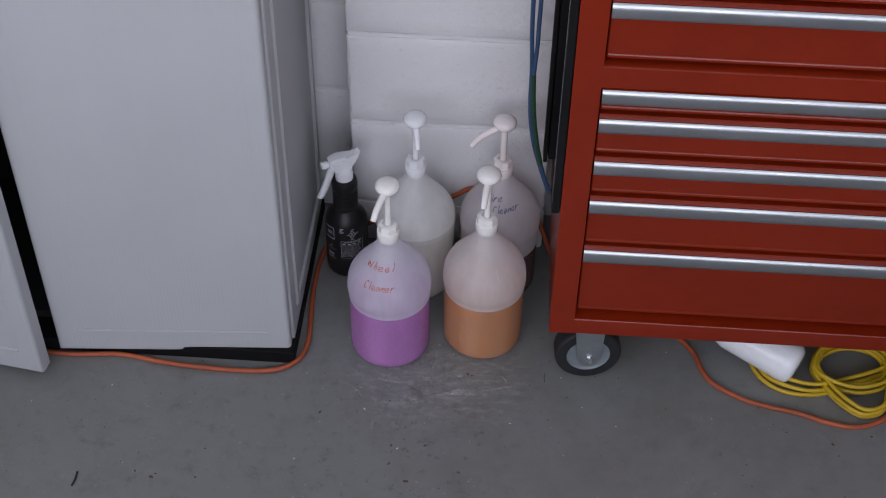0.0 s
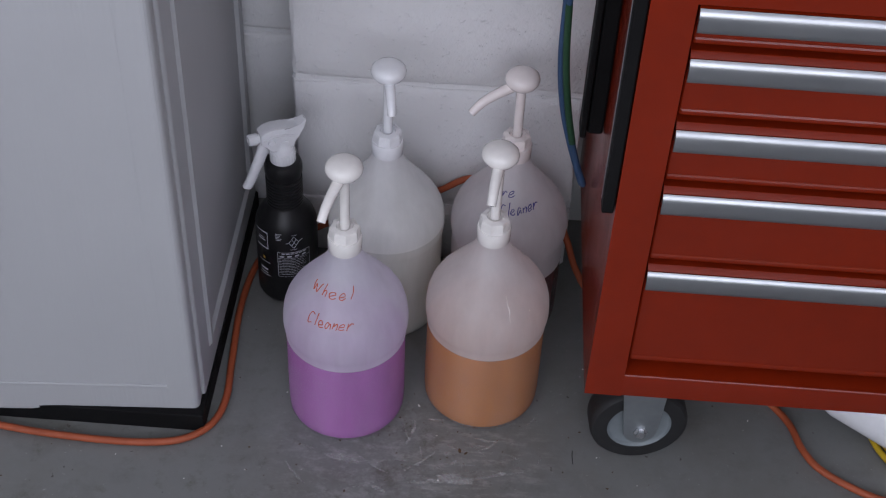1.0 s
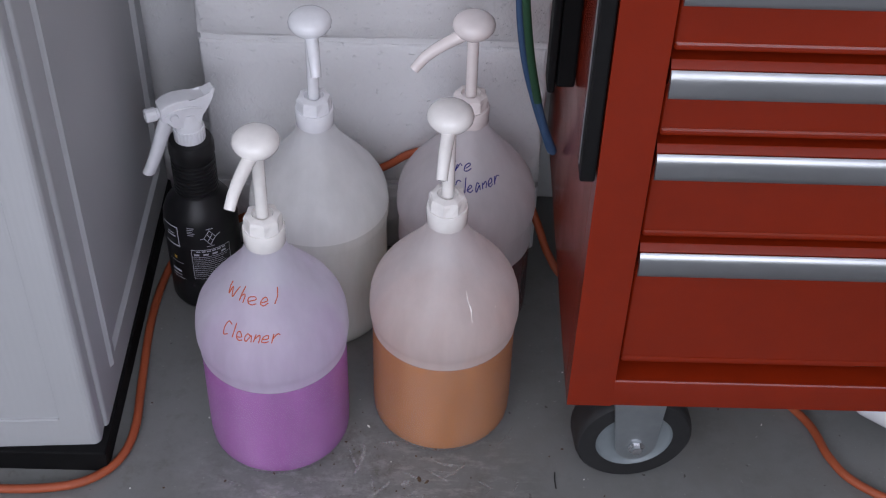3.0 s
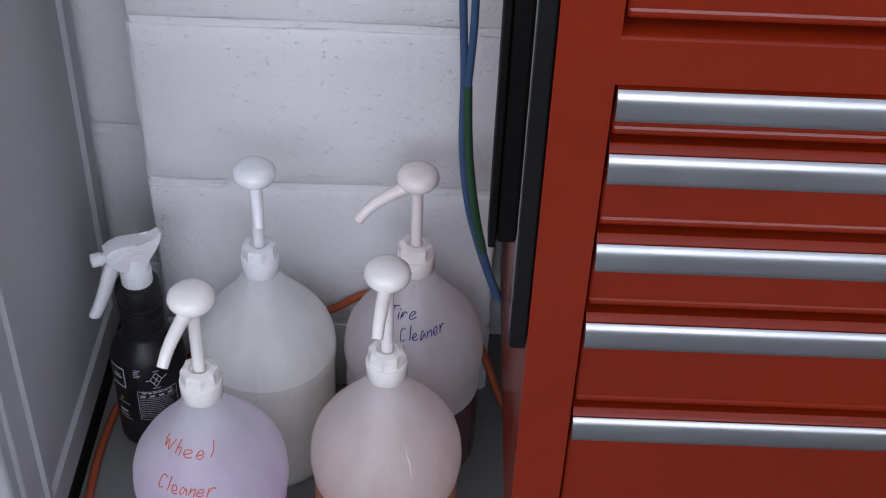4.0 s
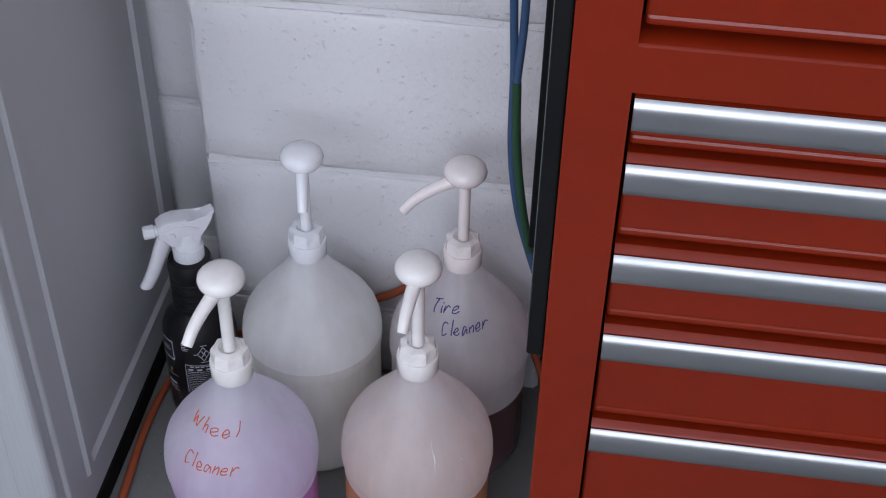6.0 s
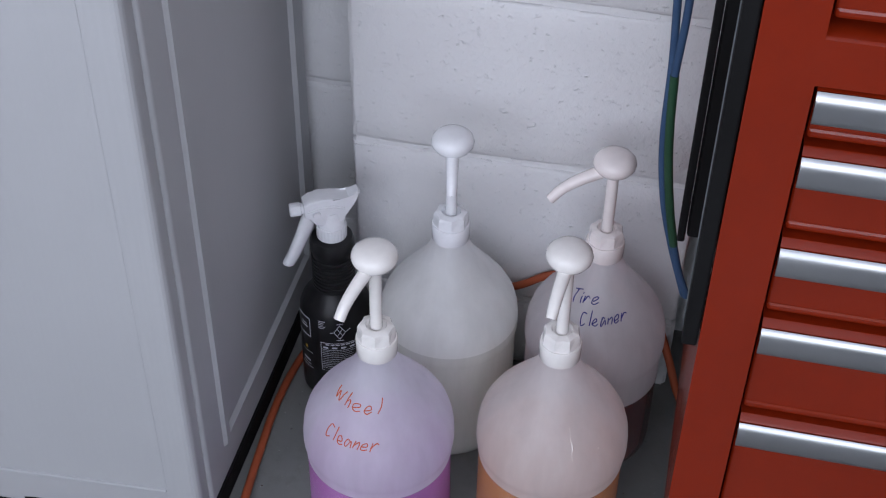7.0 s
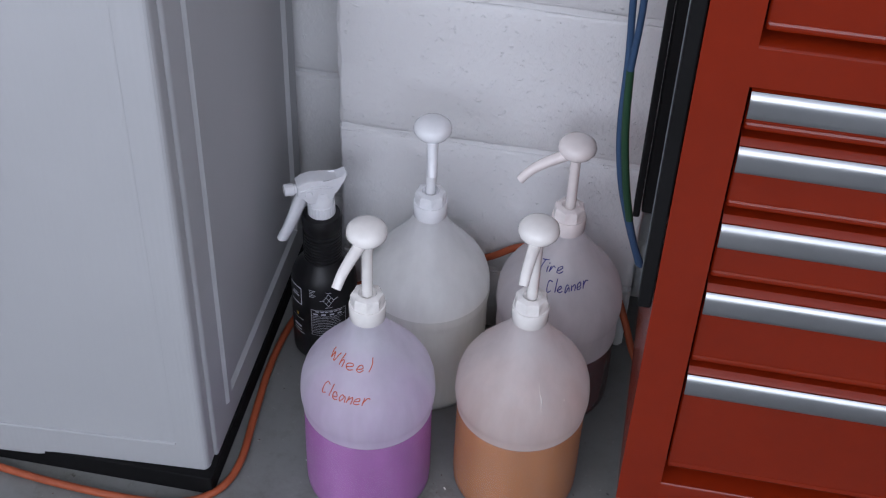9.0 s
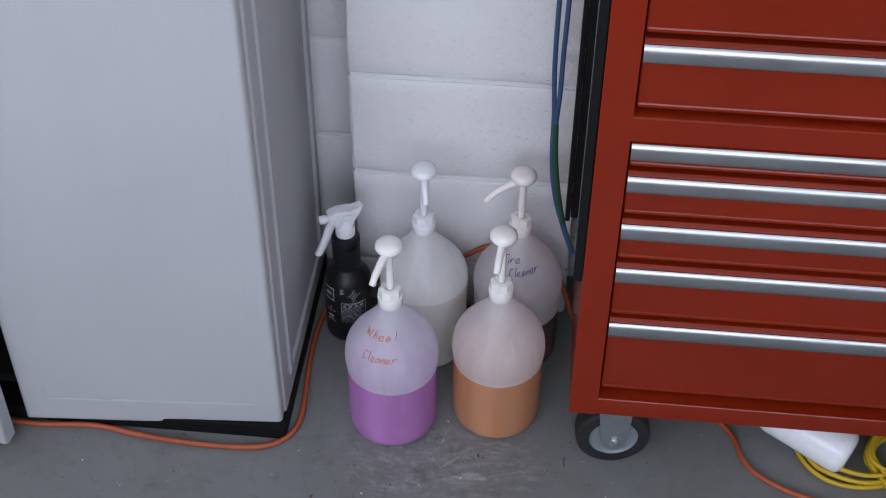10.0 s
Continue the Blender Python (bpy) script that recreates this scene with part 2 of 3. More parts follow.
def lathe(profile, seg=48, bm=None, centre=(0, 0, 0)):
    bm = bm or bmesh.new()
    rings = []
    for r, z in profile:
        if r < 1e-5:
            rings.append([bm.verts.new((centre[0], centre[1], centre[2] + z))])
        else:
            rings.append([bm.verts.new((centre[0] + r * math.cos(2 * math.pi * i / seg), centre[1] + r * math.sin(2 * math.pi * i / seg), centre[2] + z)) for i in range(seg)])
    for p, q in zip(rings, rings[1:]):
        for i in range(seg):
            j = (i + 1) % seg
            if len(p) == 1 and len(q) == 1:
                continue
            if len(p) == 1:
                bm.faces.new((p[0], q[j], q[i]))
            elif len(q) == 1:
                bm.faces.new((p[i], p[j], q[0]))
            else:
                bm.faces.new((p[i], p[j], q[j], q[i]))
    return bm


def smooth_path(pts, n=10):
    """A Catmull-Rom line through the points."""
    pts = [Vector(p) for p in pts]
    ext = [2 * pts[0] - pts[1], *pts, 2 * pts[-1] - pts[-2]]
    out = []
    for a, b, c, d in zip(ext, ext[1:], ext[2:], ext[3:]):
        for k in range(n):
            t = k / n
            out.append(0.5 * (2 * b + (c - a) * t + (2 * a - 5 * b + 4 * c - d) * t * t + (3 * b - a - 3 * c + d) * t ** 3))
    return out + [pts[-1]]


def tube(pts, radius, seg=10, bm=None, flat=1.0):
    bm = bm or bmesh.new()
    rings, side = [], None
    rad = radius if isinstance(radius, (list, tuple)) else [radius] * len(pts)
    for i, p in enumerate(pts):
        way = (pts[min(i + 1, len(pts) - 1)] - pts[max(i - 1, 0)]).normalized()
        if side is None:
            side = way.orthogonal().normalized()
        side = (side - way * side.dot(way)).normalized()
        up = way.cross(side)
        rings.append([bm.verts.new(p + rad[i] * (math.cos(2 * math.pi * k / seg) * side + flat * math.sin(2 * math.pi * k / seg) * up)) for k in range(seg)])
    for p, q in zip(rings, rings[1:]):
        for k in range(seg):
            bm.faces.new((p[k], p[(k + 1) % seg], q[(k + 1) % seg], q[k]))
    bm.faces.new(rings[0][::-1])
    bm.faces.new(rings[-1])
    return bm


# ---- the room ----
tagged(part("floor", box(-2.6, 2.8, -2.9, 0.3, -0.15, 0), M_floor), "grey painted concrete garage floor with stains and chalky scuffs", "floor", kind="structure")
tagged(part("ground", box(-60, 60, -80, -2.9, -0.2, -0.02), plain("concrete_apron", (0.3, 0.29, 0.27), 0.9, scale=2)), "pale concrete drive outside the open garage door", "ground", kind="structure")
# ceiling and plain walls are out of view, sized to bounce fill light
tagged(part("ceiling", box(-2.8, 3.0, -2.9, 0.3, 2.5, 2.65), M_room), "unseen plain off-white garage ceiling, added to bounce daylight down", "ceiling", kind="structure")
tagged(part("wall_west", box(-2.8, -2.6, -2.9, 0.3, 0, 2.5), M_room), "unseen plain painted garage side wall, added to bounce daylight", "wall", kind="structure")
tagged(part("wall_east", box(2.8, 3.0, -2.9, 0.3, 0, 2.5), M_room), "unseen plain painted garage side wall, added to bounce daylight", "wall", kind="structure")
front = box(-2.6, -1.9, -2.9, -2.7, 0, 2.5)
box(1.7, 2.8, -2.9, -2.7, 0, 2.5, bm=front)
box(-1.9, 1.7, -2.9, -2.7, 2.3, 2.5, bm=front)
tagged(part("wall_south", front, M_room), "unseen plain garage front wall, added round the open door and its lamp", "wall", kind="structure")

# ---- cabinet of white resin, both doors a little open ----
cabinet = thing("storage_cabinet", pose(-0.53, -0.13, 0), "tall white resin cabinet, doors slightly open, on a black base", "cabinet")
CX, CY = 0.53, 0.13


def local(bm):
    bmesh.ops.translate(bm, verts=bm.verts, vec=(CX, CY, 0))
    return bm


part("base", local(box(-1.0, -0.0745, -0.353, 0.085, 0.0, 0.03, 0.002)), M_black, cabinet, "black plastic base rim")
side_loops = rounded_loops(-0.066, 0.335, 0.026, 1.80, -0.02, 0.0, 0.004)
side_loops += [(-0.022, 0.302, 0.074, 1.74, 0.0), (-0.019, 0.299, 0.077, 1.737, 0.0042), (-0.010, 0.290, 0.086, 1.728, 0.0042), (-0.006, 0.286, 0.090, 1.724, -0.0010)]
side = slab(side_loops)
bmesh.ops.transform(side, matrix=Matrix.Translation((-0.078, 0, 0)) @ Matrix.Rotation(radians(90), 4, "Z") @ Matrix.Translation((-0.25, 0, 0)) @ Matrix.Diagonal((1, -1, 1, 1)), verts=side.verts)
part("side_panel", local(side), M_resin, cabinet, "white side panel with an embossed border")
part("side_panel", local(box(-1.0, -0.98, -0.316, 0.085, 0.03, 1.8, 0.004)), M_resin, cabinet)
# back and bottom in near black: shade behind the doors put in the colour
part("back_panel", local(box(-0.98, -0.099, 0.07, 0.085, 0.03, 1.8)), M_shade_dark, cabinet)
part("top_panel", local(box(-1.0, -0.078, -0.34, 0.085, 1.803, 1.83, 0.006)), M_resin, cabinet)
part("bottom_panel", local(box(-0.978, -0.1, -0.3, 0.069, 0.032, 0.05)), M_shade_dark, cabinet)


def cabinet_door(m, w):
    """A door leaf; its face looks along -y, its right end is at x = 0."""
    loops = rounded_loops(-w, 0, 0.0165, 1.79, 0.031, 0.0, 0.008)
    bm = slab(loops)
    leaf = part("door", bm, M_resin, cabinet, "white door with faint embossed wood grain")
    leaf.matrix_world = m
    leaf.matrix_parent_inverse = cabinet.matrix_world.inverted()
    leaf.matrix_basis = m
    for z in (0.071, 1.735):
        part("moulding", box(-w + 0.042, -0.036, -0.0030, 0.004, z, z + 0.0042, 0.0016), M_resin, leaf)
    for x in (-w + 0.042, -0.0366):
        part("panel_edge", box(x, x + 0.0007, -0.0004, 0.004, 0.0756, 1.7348), M_resin, leaf)
    return leaf


door_right = cabinet_door(pose(-0.081, -0.340, 0, 0, 0, 3.66), 0.439)
door_left = cabinet_door(pose(-0.534, -0.430, 0, 0, 0, -9.0), 0.44)

# ---- red tool chest on casters ----
chest = thing("tool_chest", pose(0.87, -0.15, 0.145), "glossy red steel rolling tool chest with aluminium drawer pulls", "tool chest")
KX, KY, KZ = 0.87, -0.15, 0.145


def chest_part(name, bm, material, label="", parent=None, smooth=None):
    bmesh.ops.translate(bm, verts=bm.verts, vec=(-KX, -KY, -KZ))
    return part(name, bm, material, parent or chest, label, smooth)


X0, X1, YF, YB, ZB, ZT = 0.397, 1.33, -0.370, 0.07, 0.146, 1.07
chest_part("side_panel", box(X0, X0 + 0.012, YF + 0.0252, YB, ZB, ZT, 0.001), M_red)
chest_part("side_panel", box(X1 - 0.012, X1, YF + 0.0252, YB, ZB, ZT, 0.001), M_red)
chest_part("back_panel", box(X0 + 0.012, X1 - 0.012, YB - 0.01, YB, ZB, ZT), M_red)
chest_part("top_panel", box(X0 - 0.004, X1 + 0.004, YF - 0.004, YB + 0.004, ZT + 0.002, ZT + 0.03, 0.008), M_red)
chest_part("bottom_panel", box(X0 + 0.012, X1 - 0.012, YF + 0.03, YB - 0.012, ZB, ZB + 0.012), M_red)
XL, XR = 0.442, X1 - 0.044
chest_part("stile", box(X0, XL - 0.0014, YF, YF + 0.025, ZB + 0.003, ZT), M_red)
chest_part("stile", box(XR + 0.0014, X1, YF, YF + 0.025, ZB + 0.003, ZT), M_red)
# dark sheet behind the drawers, added so the gaps read as shaded
chest_part("gap_shade_sheet", box(XL + 0.003, XR - 0.003, YF + 0.05, YF + 0.06, 0.165, ZT - 0.01), M_shade_dark)


def extrude(outline, x0, x1):
    """A closed outline of (y, z) drawn out along x."""
    bm = bmesh.new()
    ends = [[bm.verts.new((x, y, z)) for y, z in outline] for x in (x0, x1)]
    k = len(outline)
    for i in range(k):
        bm.faces.new((ends[0][i], ends[0][(i + 1) % k], ends[1][(i + 1) % k], ends[1][i]))
    bm.faces.new(ends[0][::-1])
    bm.faces.new(ends[1])
    return bm


def pull(z):
    """Full-width extruded pull: a rolled top edge that turns into an upright face, its top at height z."""
    y, dz, face = -0.0072, -0.0002, [(-0.0072, -0.0002)]
    for tilt, step in ((48, 0.0006), (40, 0.0010), (34, 0.0012), (28, 0.0013), (22, 0.0013), (16, 0.0013), (11, 0.0015), (7, 0.0018), (4, 0.0024), (1, 0.0036), (-1, 0.0036), (-3, 0.0040)):
        y, dz = y - step * math.tan(radians(tilt)), dz - step
        face.append((y, dz))
    outline = face + [(y + 0.0006, dz - 0.0012), (y + 0.0022, dz - 0.0013), (y + 0.0030, dz), (y + 0.0032, -0.012), (0.0035, -0.0165), (0.0035, -0.0125), (-0.0050, -0.0030)]
    return extrude([(YF + 0.006 + p, z + q) for p, q in outline], XL + 0.0012, XR - 0.0012)


rail = [(YF + 0.034, 0.7415), (YF + 0.0125, 0.7412), (YF + 0.0024, 0.7392), (YF + 0.0012, 0.7384), (YF, 0.7370), (YF, 0.7000), (YF + 0.001, 0.6990), (YF + 0.034, 0.6990)]
low_rail = [(YF + 0.03, ZB + 0.003), (YF + 0.0012, ZB + 0.003), (YF, ZB + 0.0045), (YF, 0.1825), (YF + 0.0006, 0.1842), (YF + 0.0018, 0.1854), (YF + 0.0205, 0.1890), (YF + 0.03, 0.1900)]
chest_part("bottom_rail", extrude(low_rail, XL - 0.0014, XR + 0.0014), M_red, smooth=30)
chest_part("middle_rail", extrude(rail, XL - 0.0014, XR + 0.0014), M_red, smooth=40)
# bottom of each drawer front, height of its pull
DRAWERS = ((0.206, 0.3585), (0.370, 0.4705), (0.483, 0.5545), (0.567, 0.6405), (0.652, 0.6970), (0.750, 0.8535), (0.866, 0.985))
for lo, zp in DRAWERS:
    front = slab(rounded_loops(XL + 0.0010, XR - 0.0010, lo, zp - 0.022, YF + 0.030, YF + 0.009, 0.003))
    drawer = chest_part("drawer", front, M_red)
    chest_part("hem", box(XL + 0.0012, XR - 0.0012, YF + 0.0076, YF + 0.020, lo - 0.0010, lo + 0.0078, 0.0030), M_red, parent=drawer)
    # the folded lip that slopes from the drawer down to its pull
    lip = [(YF + 0.024, zp + 0.0055), (YF + 0.0064, zp + 0.0053), (YF + 0.0054, zp + 0.0048), (YF + 0.0010, zp - 0.0004), (YF + 0.0010, zp - 0.0100), (YF + 0.0060, zp - 0.0200), (YF + 0.024, zp - 0.0200)]
    if zp == 0.6970:
        lip[:3] = [(YF + 0.024, zp + 0.0008), (YF + 0.0100, zp + 0.0008), (YF + 0.0040, zp + 0.0008)]
    chest_part("lip", extrude(lip, XL + 0.0011, XR - 0.0011), M_red, parent=drawer, smooth=25)
    chest_part("pull", pull(zp), M_alu, "brushed aluminium drawer pull", drawer, 28)
# black rails on the chest's side
chest_part("side_rail", box(0.3832, 0.3962, -0.367, -0.342, 0.434, 1.06, 0.002), M_black, "black plastic edge guard")
chest_part("side_trim", box(0.3822, 0.3830, -0.356, -0.3532, 0.445, 1.06), M_zinc, "thin grey metal strip")
chest_part("side_rail", box(0.3690, 0.3765, -0.165, -0.135, 0.372, 1.06, 0.002), M_black, "black plastic edge guard")
chest_part("side_rail", box(0.3775, 0.3965, -0.160, -0.130, 0.375, 1.06, 0.003), M_black, "black plastic edge guard")


def caster(x, y, turn, swivel):
    hold = part("caster", box(-0.042, 0.042, -0.03, 0.035, 0.1405, 0.1455, 0.0015), M_zinc, chest, "zinc caster with black rubber tyre and grey hub")
    m = pose(x, y, 0, 0, 0, turn)
    hold.matrix_basis = Matrix.Translation((-KX, -KY, -KZ)) @ m
    R = 0.0618
    tyre = lathe([(0.0405, -0.019), (R - 0.004, -0.019), (R - 0.0012, -0.0165), (R, -0.011), (R, 0.011), (R - 0.0012, 0.0165), (R - 0.004, 0.019), (0.0405, 0.019), (0.0405, -0.019)], 40)
    hub = lathe([(0, -0.013), (0.012, -0.014), (0.016, -0.0135), (0.036, -0.0145), (0.0395, -0.0165), (0.0408, -0.0188), (0.0408, 0.0155), (0.040, 0.0145), (0.036, 0.0095), (0.016, 0.010), (0, 0.013)], 40)
    bolt = lathe([(0, -0.034), (0.006, -0.034), (0.0065, -0.029), (0.0095, -0.029), (0.0095, -0.022), (0.0065, -0.022), (0.0065, 0.03), (0, 0.03)], 6)
    for name, bm, mat in (("tyre", tyre, M_tyre), ("hub", hub, M_hub), ("axle_bolt", bolt, M_chrome)):
        bmesh.ops.rotate(bm, verts=bm.verts, matrix=Matrix.Rotation(radians(-90), 3, "X"))
        bmesh.ops.translate(bm, verts=bm.verts, vec=(swivel, 0, R))
        part(name, bm, mat, hold, smooth=40)
    fork = bmesh.new()
    for s in (-1, 1):
        y0 = s * 0.0245
        foot = [(swivel + 0.021 * math.cos(a), R + 0.021 * math.sin(a)) for a in [math.pi + math.pi * k / 10 for k in range(11)]]
        outline = foot + [(0.033, 0.1395), (-0.022, 0.1395)]
        vs = [[fork.verts.new((px, y0 + dy, pz)) for px, pz in outline] for dy in (-0.0022, 0.0022)]
        fork.faces.new(vs[0])
        fork.faces.new(vs[1][::-1])
        for i in range(len(outline)):
            j = (i + 1) % len(outline)
            fork.faces.new((vs[0][i], vs[0][j], vs[1][j], vs[1][i]))
    box(-0.032, 0.04, -0.0257, 0.0257, 0.132, 0.140, 0.002, bm=fork)
    part("fork", fork, M_zinc, hold)


caster(0.466, -0.325, 6, 0.008)
caster(1.262, -0.328, -20, 0.02)
caster(0.478, 0.02, 40, 0.02)
caster(1.262, 0.02, 100, 0.02)

# ---- gallon jugs with pumps ----
PROFILE = [(0.0, 0.004), (0.045, 0.003), (0.0675, 0.0), (0.0728, 0.0028), (0.0750, 0.009), (0.0757, 0.022), (0.0757, 0.060), (0.0754, 0.110), (0.0752, 0.140), (0.0753, 0.1450), (0.0760, 0.1485),
           (0.0770, 0.1515), (0.0776, 0.157), (0.0773, 0.167), (0.0760, 0.179), (0.0728, 0.1905), (0.0660, 0.2030), (0.0556, 0.2170), (0.0445, 0.2305), (0.0345, 0.2435), (0.0262, 0.2550),
           (0.0222, 0.2640), (0.0186, 0.2710), (0.0182, 0.290), (0.0145, 0.2915)]


def radius_at(z):
    return float(np.interp(z, [p[1] for p in PROFILE[3:]], [p[0] for p in PROFILE[3:]]))


# pen strokes of each letter, on a grid of tenths: x and y by turns, strokes parted by a bar
PEN = {"W": "0 8 1 1 3 6 4 0 6 8", "h": "1 10 1 0|1 3 2 5 3 4 3 0", "e": "0 2 3 3 2 5 0 4 0 1 2 0 4 1", "l": "1 10 1 0", "C": "5 8 2 9 0 5 1 0 4 1",
       "a": "3 4 1 5 0 2 1 0 3 4 4 0", "n": "0 5 0 0|0 3 2 5 3 3 3 0", "r": "0 5 0 0|0 2 2 5 4 4", "T": "0 9 6 10|3 9 3 0", "i": "0 5 0 0|0 7 0 8"}


def writing(parent, lines, ink, turn, size):
    """Hand-written words laid on the shoulder of a jug; turn is the bearing of their middle."""
    pen = random.Random(int(size * 1e4))
    for text, z, shift, slope, spread in lines:
        bm = bmesh.new()
        at = 0.0
        widths = [max(int(v) for v in PEN[c].replace("|", " ").split()[0::2]) / 10 + 0.22 for c in text]
        for c, w in zip(text, widths):
            for stroke in PEN[c].split("|"):
                v = [int(q) / 10 for q in stroke.split()]
                flat = [Vector((at + x + 0.12 * y + pen.uniform(-0.045, 0.045) - sum(widths) / 2, y + pen.uniform(-0.05, 0.05), 0)) for x, y in zip(v[0::2], v[1::2])]
                line = []
                for p in smooth_path(flat, 6):
                    u = p.x * size * spread + shift
                    zz = z + (p.y * size + u * slope) * 0.86
                    r = radius_at(zz) + 0.0003
                    a = turn + u / max(r, 0.04)
                    line.append(Vector((r * math.cos(a), r * math.sin(a), zz)))
                tube(line, 0.00056, 6, bm)
            at += w
        part("writing", bm, ink, parent, "hand-written marker word")


def jug(x, y, name_label, shell, fluid, level, plastic, spout, words=None, knob_z=0.400, lean=(0, 0)):
    ob = thing("pump_jug", pose(x, y, 0), name_label, "jug", "gallon pump jugs")
    body = part("body", lathe(PROFILE, 64), shell, ob, "translucent natural plastic jug", 60)
    inner = [(0.0, 0.008)] + [(r - 0.0011, max(z, 0.006)) for r, z in PROFILE[2:] if z < level] + [(radius_at(level) - 0.0011, level), (0, level)]
    part("liquid", lathe(inner, 64), fluid, ob, smooth=50)
    part("cap", lathe([(0.0160, 0.2950), (0.0196, 0.2745), (0.0203, 0.2755), (0.0206, 0.2930), (0.0199, 0.2948), (0.012, 0.2948), (0.0, 0.2948)], 40), plastic, ob, smooth=40)
    nut = lathe([(0.0190, 0.2940), (0.0190, 0.2960), (0.0186, 0.3055), (0.0174, 0.3085), (0.0105, 0.3105), (0.0092, 0.3075), (0.0, 0.3075)], 16)
    for v in nut.verts:
        r = math.hypot(v.co.x, v.co.y)
        if 0.295 < v.co.z < 0.310 and r > 0.0135 and int(round(math.atan2(v.co.y, v.co.x) / (math.pi / 8))) % 2:
            f = 0.89 if v.co.z > 0.301 else 0.95
            v.co.x, v.co.y = v.co.x * f, v.co.y * f
    bmesh.ops.rotate(nut, verts=nut.verts, matrix=Matrix.Rotation(spout[0] * 40, 3, "Z"))
    part("lock_nut", nut, plastic, ob)
    top = Vector((lean[0], lean[1], knob_z))
    part("stem", tube([Vector((0, 0, 0.3065)), top - Vector((0, 0, 0.008))], 0.0061, 16), plastic, ob, smooth=40)
    knob = lathe([(0, -0.0165), (0.007, -0.0155), (0.0125, -0.0125), (0.0185, -0.0075), (0.0220, -0.0025), (0.0228, 0.0015), (0.0217, 0.006), (0.0184, 0.0097), (0.0130, 0.0123), (0.0065, 0.0136), (0, 0.0139)], 40)
    bmesh.ops.scale(knob, vec=(0.965, 0.965, 0.965), verts=knob.verts)
    bmesh.ops.translate(knob, verts=knob.verts, vec=top)
    part("pump_head", knob, plastic, ob, smooth=60)
    d = Vector((spout[0], spout[1], 0))
    drop = spout[2]
    run = [top + Vector((0, 0, -p * drop)) + d * q for p, q in ((0.19, 0.16), (0.29, 0.42), (0.45, 0.76), (0.68, 1.08), (1.0, 1.33))]
    line = smooth_path(run, 6)
    part("spout", tube(line, [0.0072 - 0.0019 * i / (len(line) - 1) for i in range(len(line))], 14), plastic, ob, smooth=50)
    # solid plug coloured dark as the shade of the spout's hole
    part("spout_hole_shade", tube([line[-1] - (line[-1] - line[-2]) * 0.3, line[-1] + (line[-1] - line[-2]).normalized() * 0.0004], 0.0032, 12), M_shade_dark, ob)
    if words:
        writing(ob, *words)
    return ob


jug_violet = jug(0.101, -0.280, "translucent jug half full of violet liquid, marked in orange pen", milky("hdpe_violet", (0.925, 0.915, 0.99), 0.25, 0.1365), liquid("violet_liquid", (0.55, 0.20, 0.565)), 0.1365, M_white, (-0.015, -0.0405, 0.034), knob_z=0.396, words=([("Wheel", 0.2305, 0.0, 0.03, 1.38), ("Cleaner", 0.2015, 0.0075, 0.03, 1.04)], M_red_ink, radians(-107), 0.0145))
jug_amber = jug(0.2755, -0.245, "translucent jug half full of amber liquid, unmarked", milky("hdpe_rose", (0.96, 0.925, 0.925), 0.22, 0.137), liquid("amber_liquid", (0.64, 0.265, 0.095)), 0.137, M_white, (-0.005, -0.039, 0.032), knob_z=0.403)
jug_pale = jug(0.1345, -0.097, "translucent jug of pale cloudy liquid against the block wall", milky("hdpe_clear", (0.985, 0.99, 1.0), 0.19, 0.166, 0.36), liquid("pale_liquid", (0.98, 0.97, 0.86)), 0.166, M_cool, (0.006, -0.030, 0.037), knob_z=0.400)
jug_maroon = jug(0.298, -0.086, "translucent jug with a little maroon liquid, marked in blue pen", milky("hdpe_pink", (0.965, 0.935, 0.95), 0.22, 0.110), liquid("maroon_liquid", (0.13, 0.03, 0.035)), 0.110, M_pink, (-0.0445, -0.018, 0.038), knob_z=0.394, words=([("Tire", 0.2385, -0.018, 0.22, 1.14), ("Cleaner", 0.2195, 0.005, 0.12, 0.92)], M_blue_ink, radians(-82), 0.0142))

# thin white tubes: the glint on a dried drip, made as solid colour
for bearing, z0, z1, w in ((-66, 0.197, 0.2235, 0.00035), (-65.4, 0.205, 0.213, 0.0006), (-41, 0.2003, 0.2015, 0.0007)):
    path = [z0 + (z1 - z0) * i / 10 for i in range(11)]
    drip = tube([Vector(((radius_at(z) + 0.0001) * math.cos(radians(bearing + 0.35 * math.sin(z * 400))), (radius_at(z) + 0.0001) * math.sin(radians(bearing + 0.35 * math.sin(z * 400))), z)) for z in path], w, 8)
    part("drip_glint", drip, M_white, jug_amber, "white streak standing in for the glint on a dried drip", 60)

# ---- black spray bottle ----
spray = thing("spray_bottle", pose(-0.0045, -0.078, 0), "black plastic spray bottle with white trigger head and printed label", "spray bottle")
ribs = []
for i in range(9):
    z = 0.184 + i * 0.0058
    ribs += [(0.0252, z), (0.0252, z + 0.0026), (0.0236, z + 0.0036), (0.0236, z + 0.0052)]
body_line = [(0, 0.003), (0.032, 0.0), (0.039, 0.004), (0.0435, 0.013), (0.0435, 0.136), (0.0425, 0.150), (0.039, 0.161), (0.033, 0.171), (0.028, 0.178), (0.0257, 0.183)] + ribs + [(0.0240, 0.238), (0.0258, 0.244), (0.0258, 0.256), (0.0235, 0.263), (0.013, 0.267), (0.013, 0.28), (0, 0.28)]
part("bottle", lathe(body_line, 48), M_bottle, spray, "black bottle with a ribbed neck", 40)
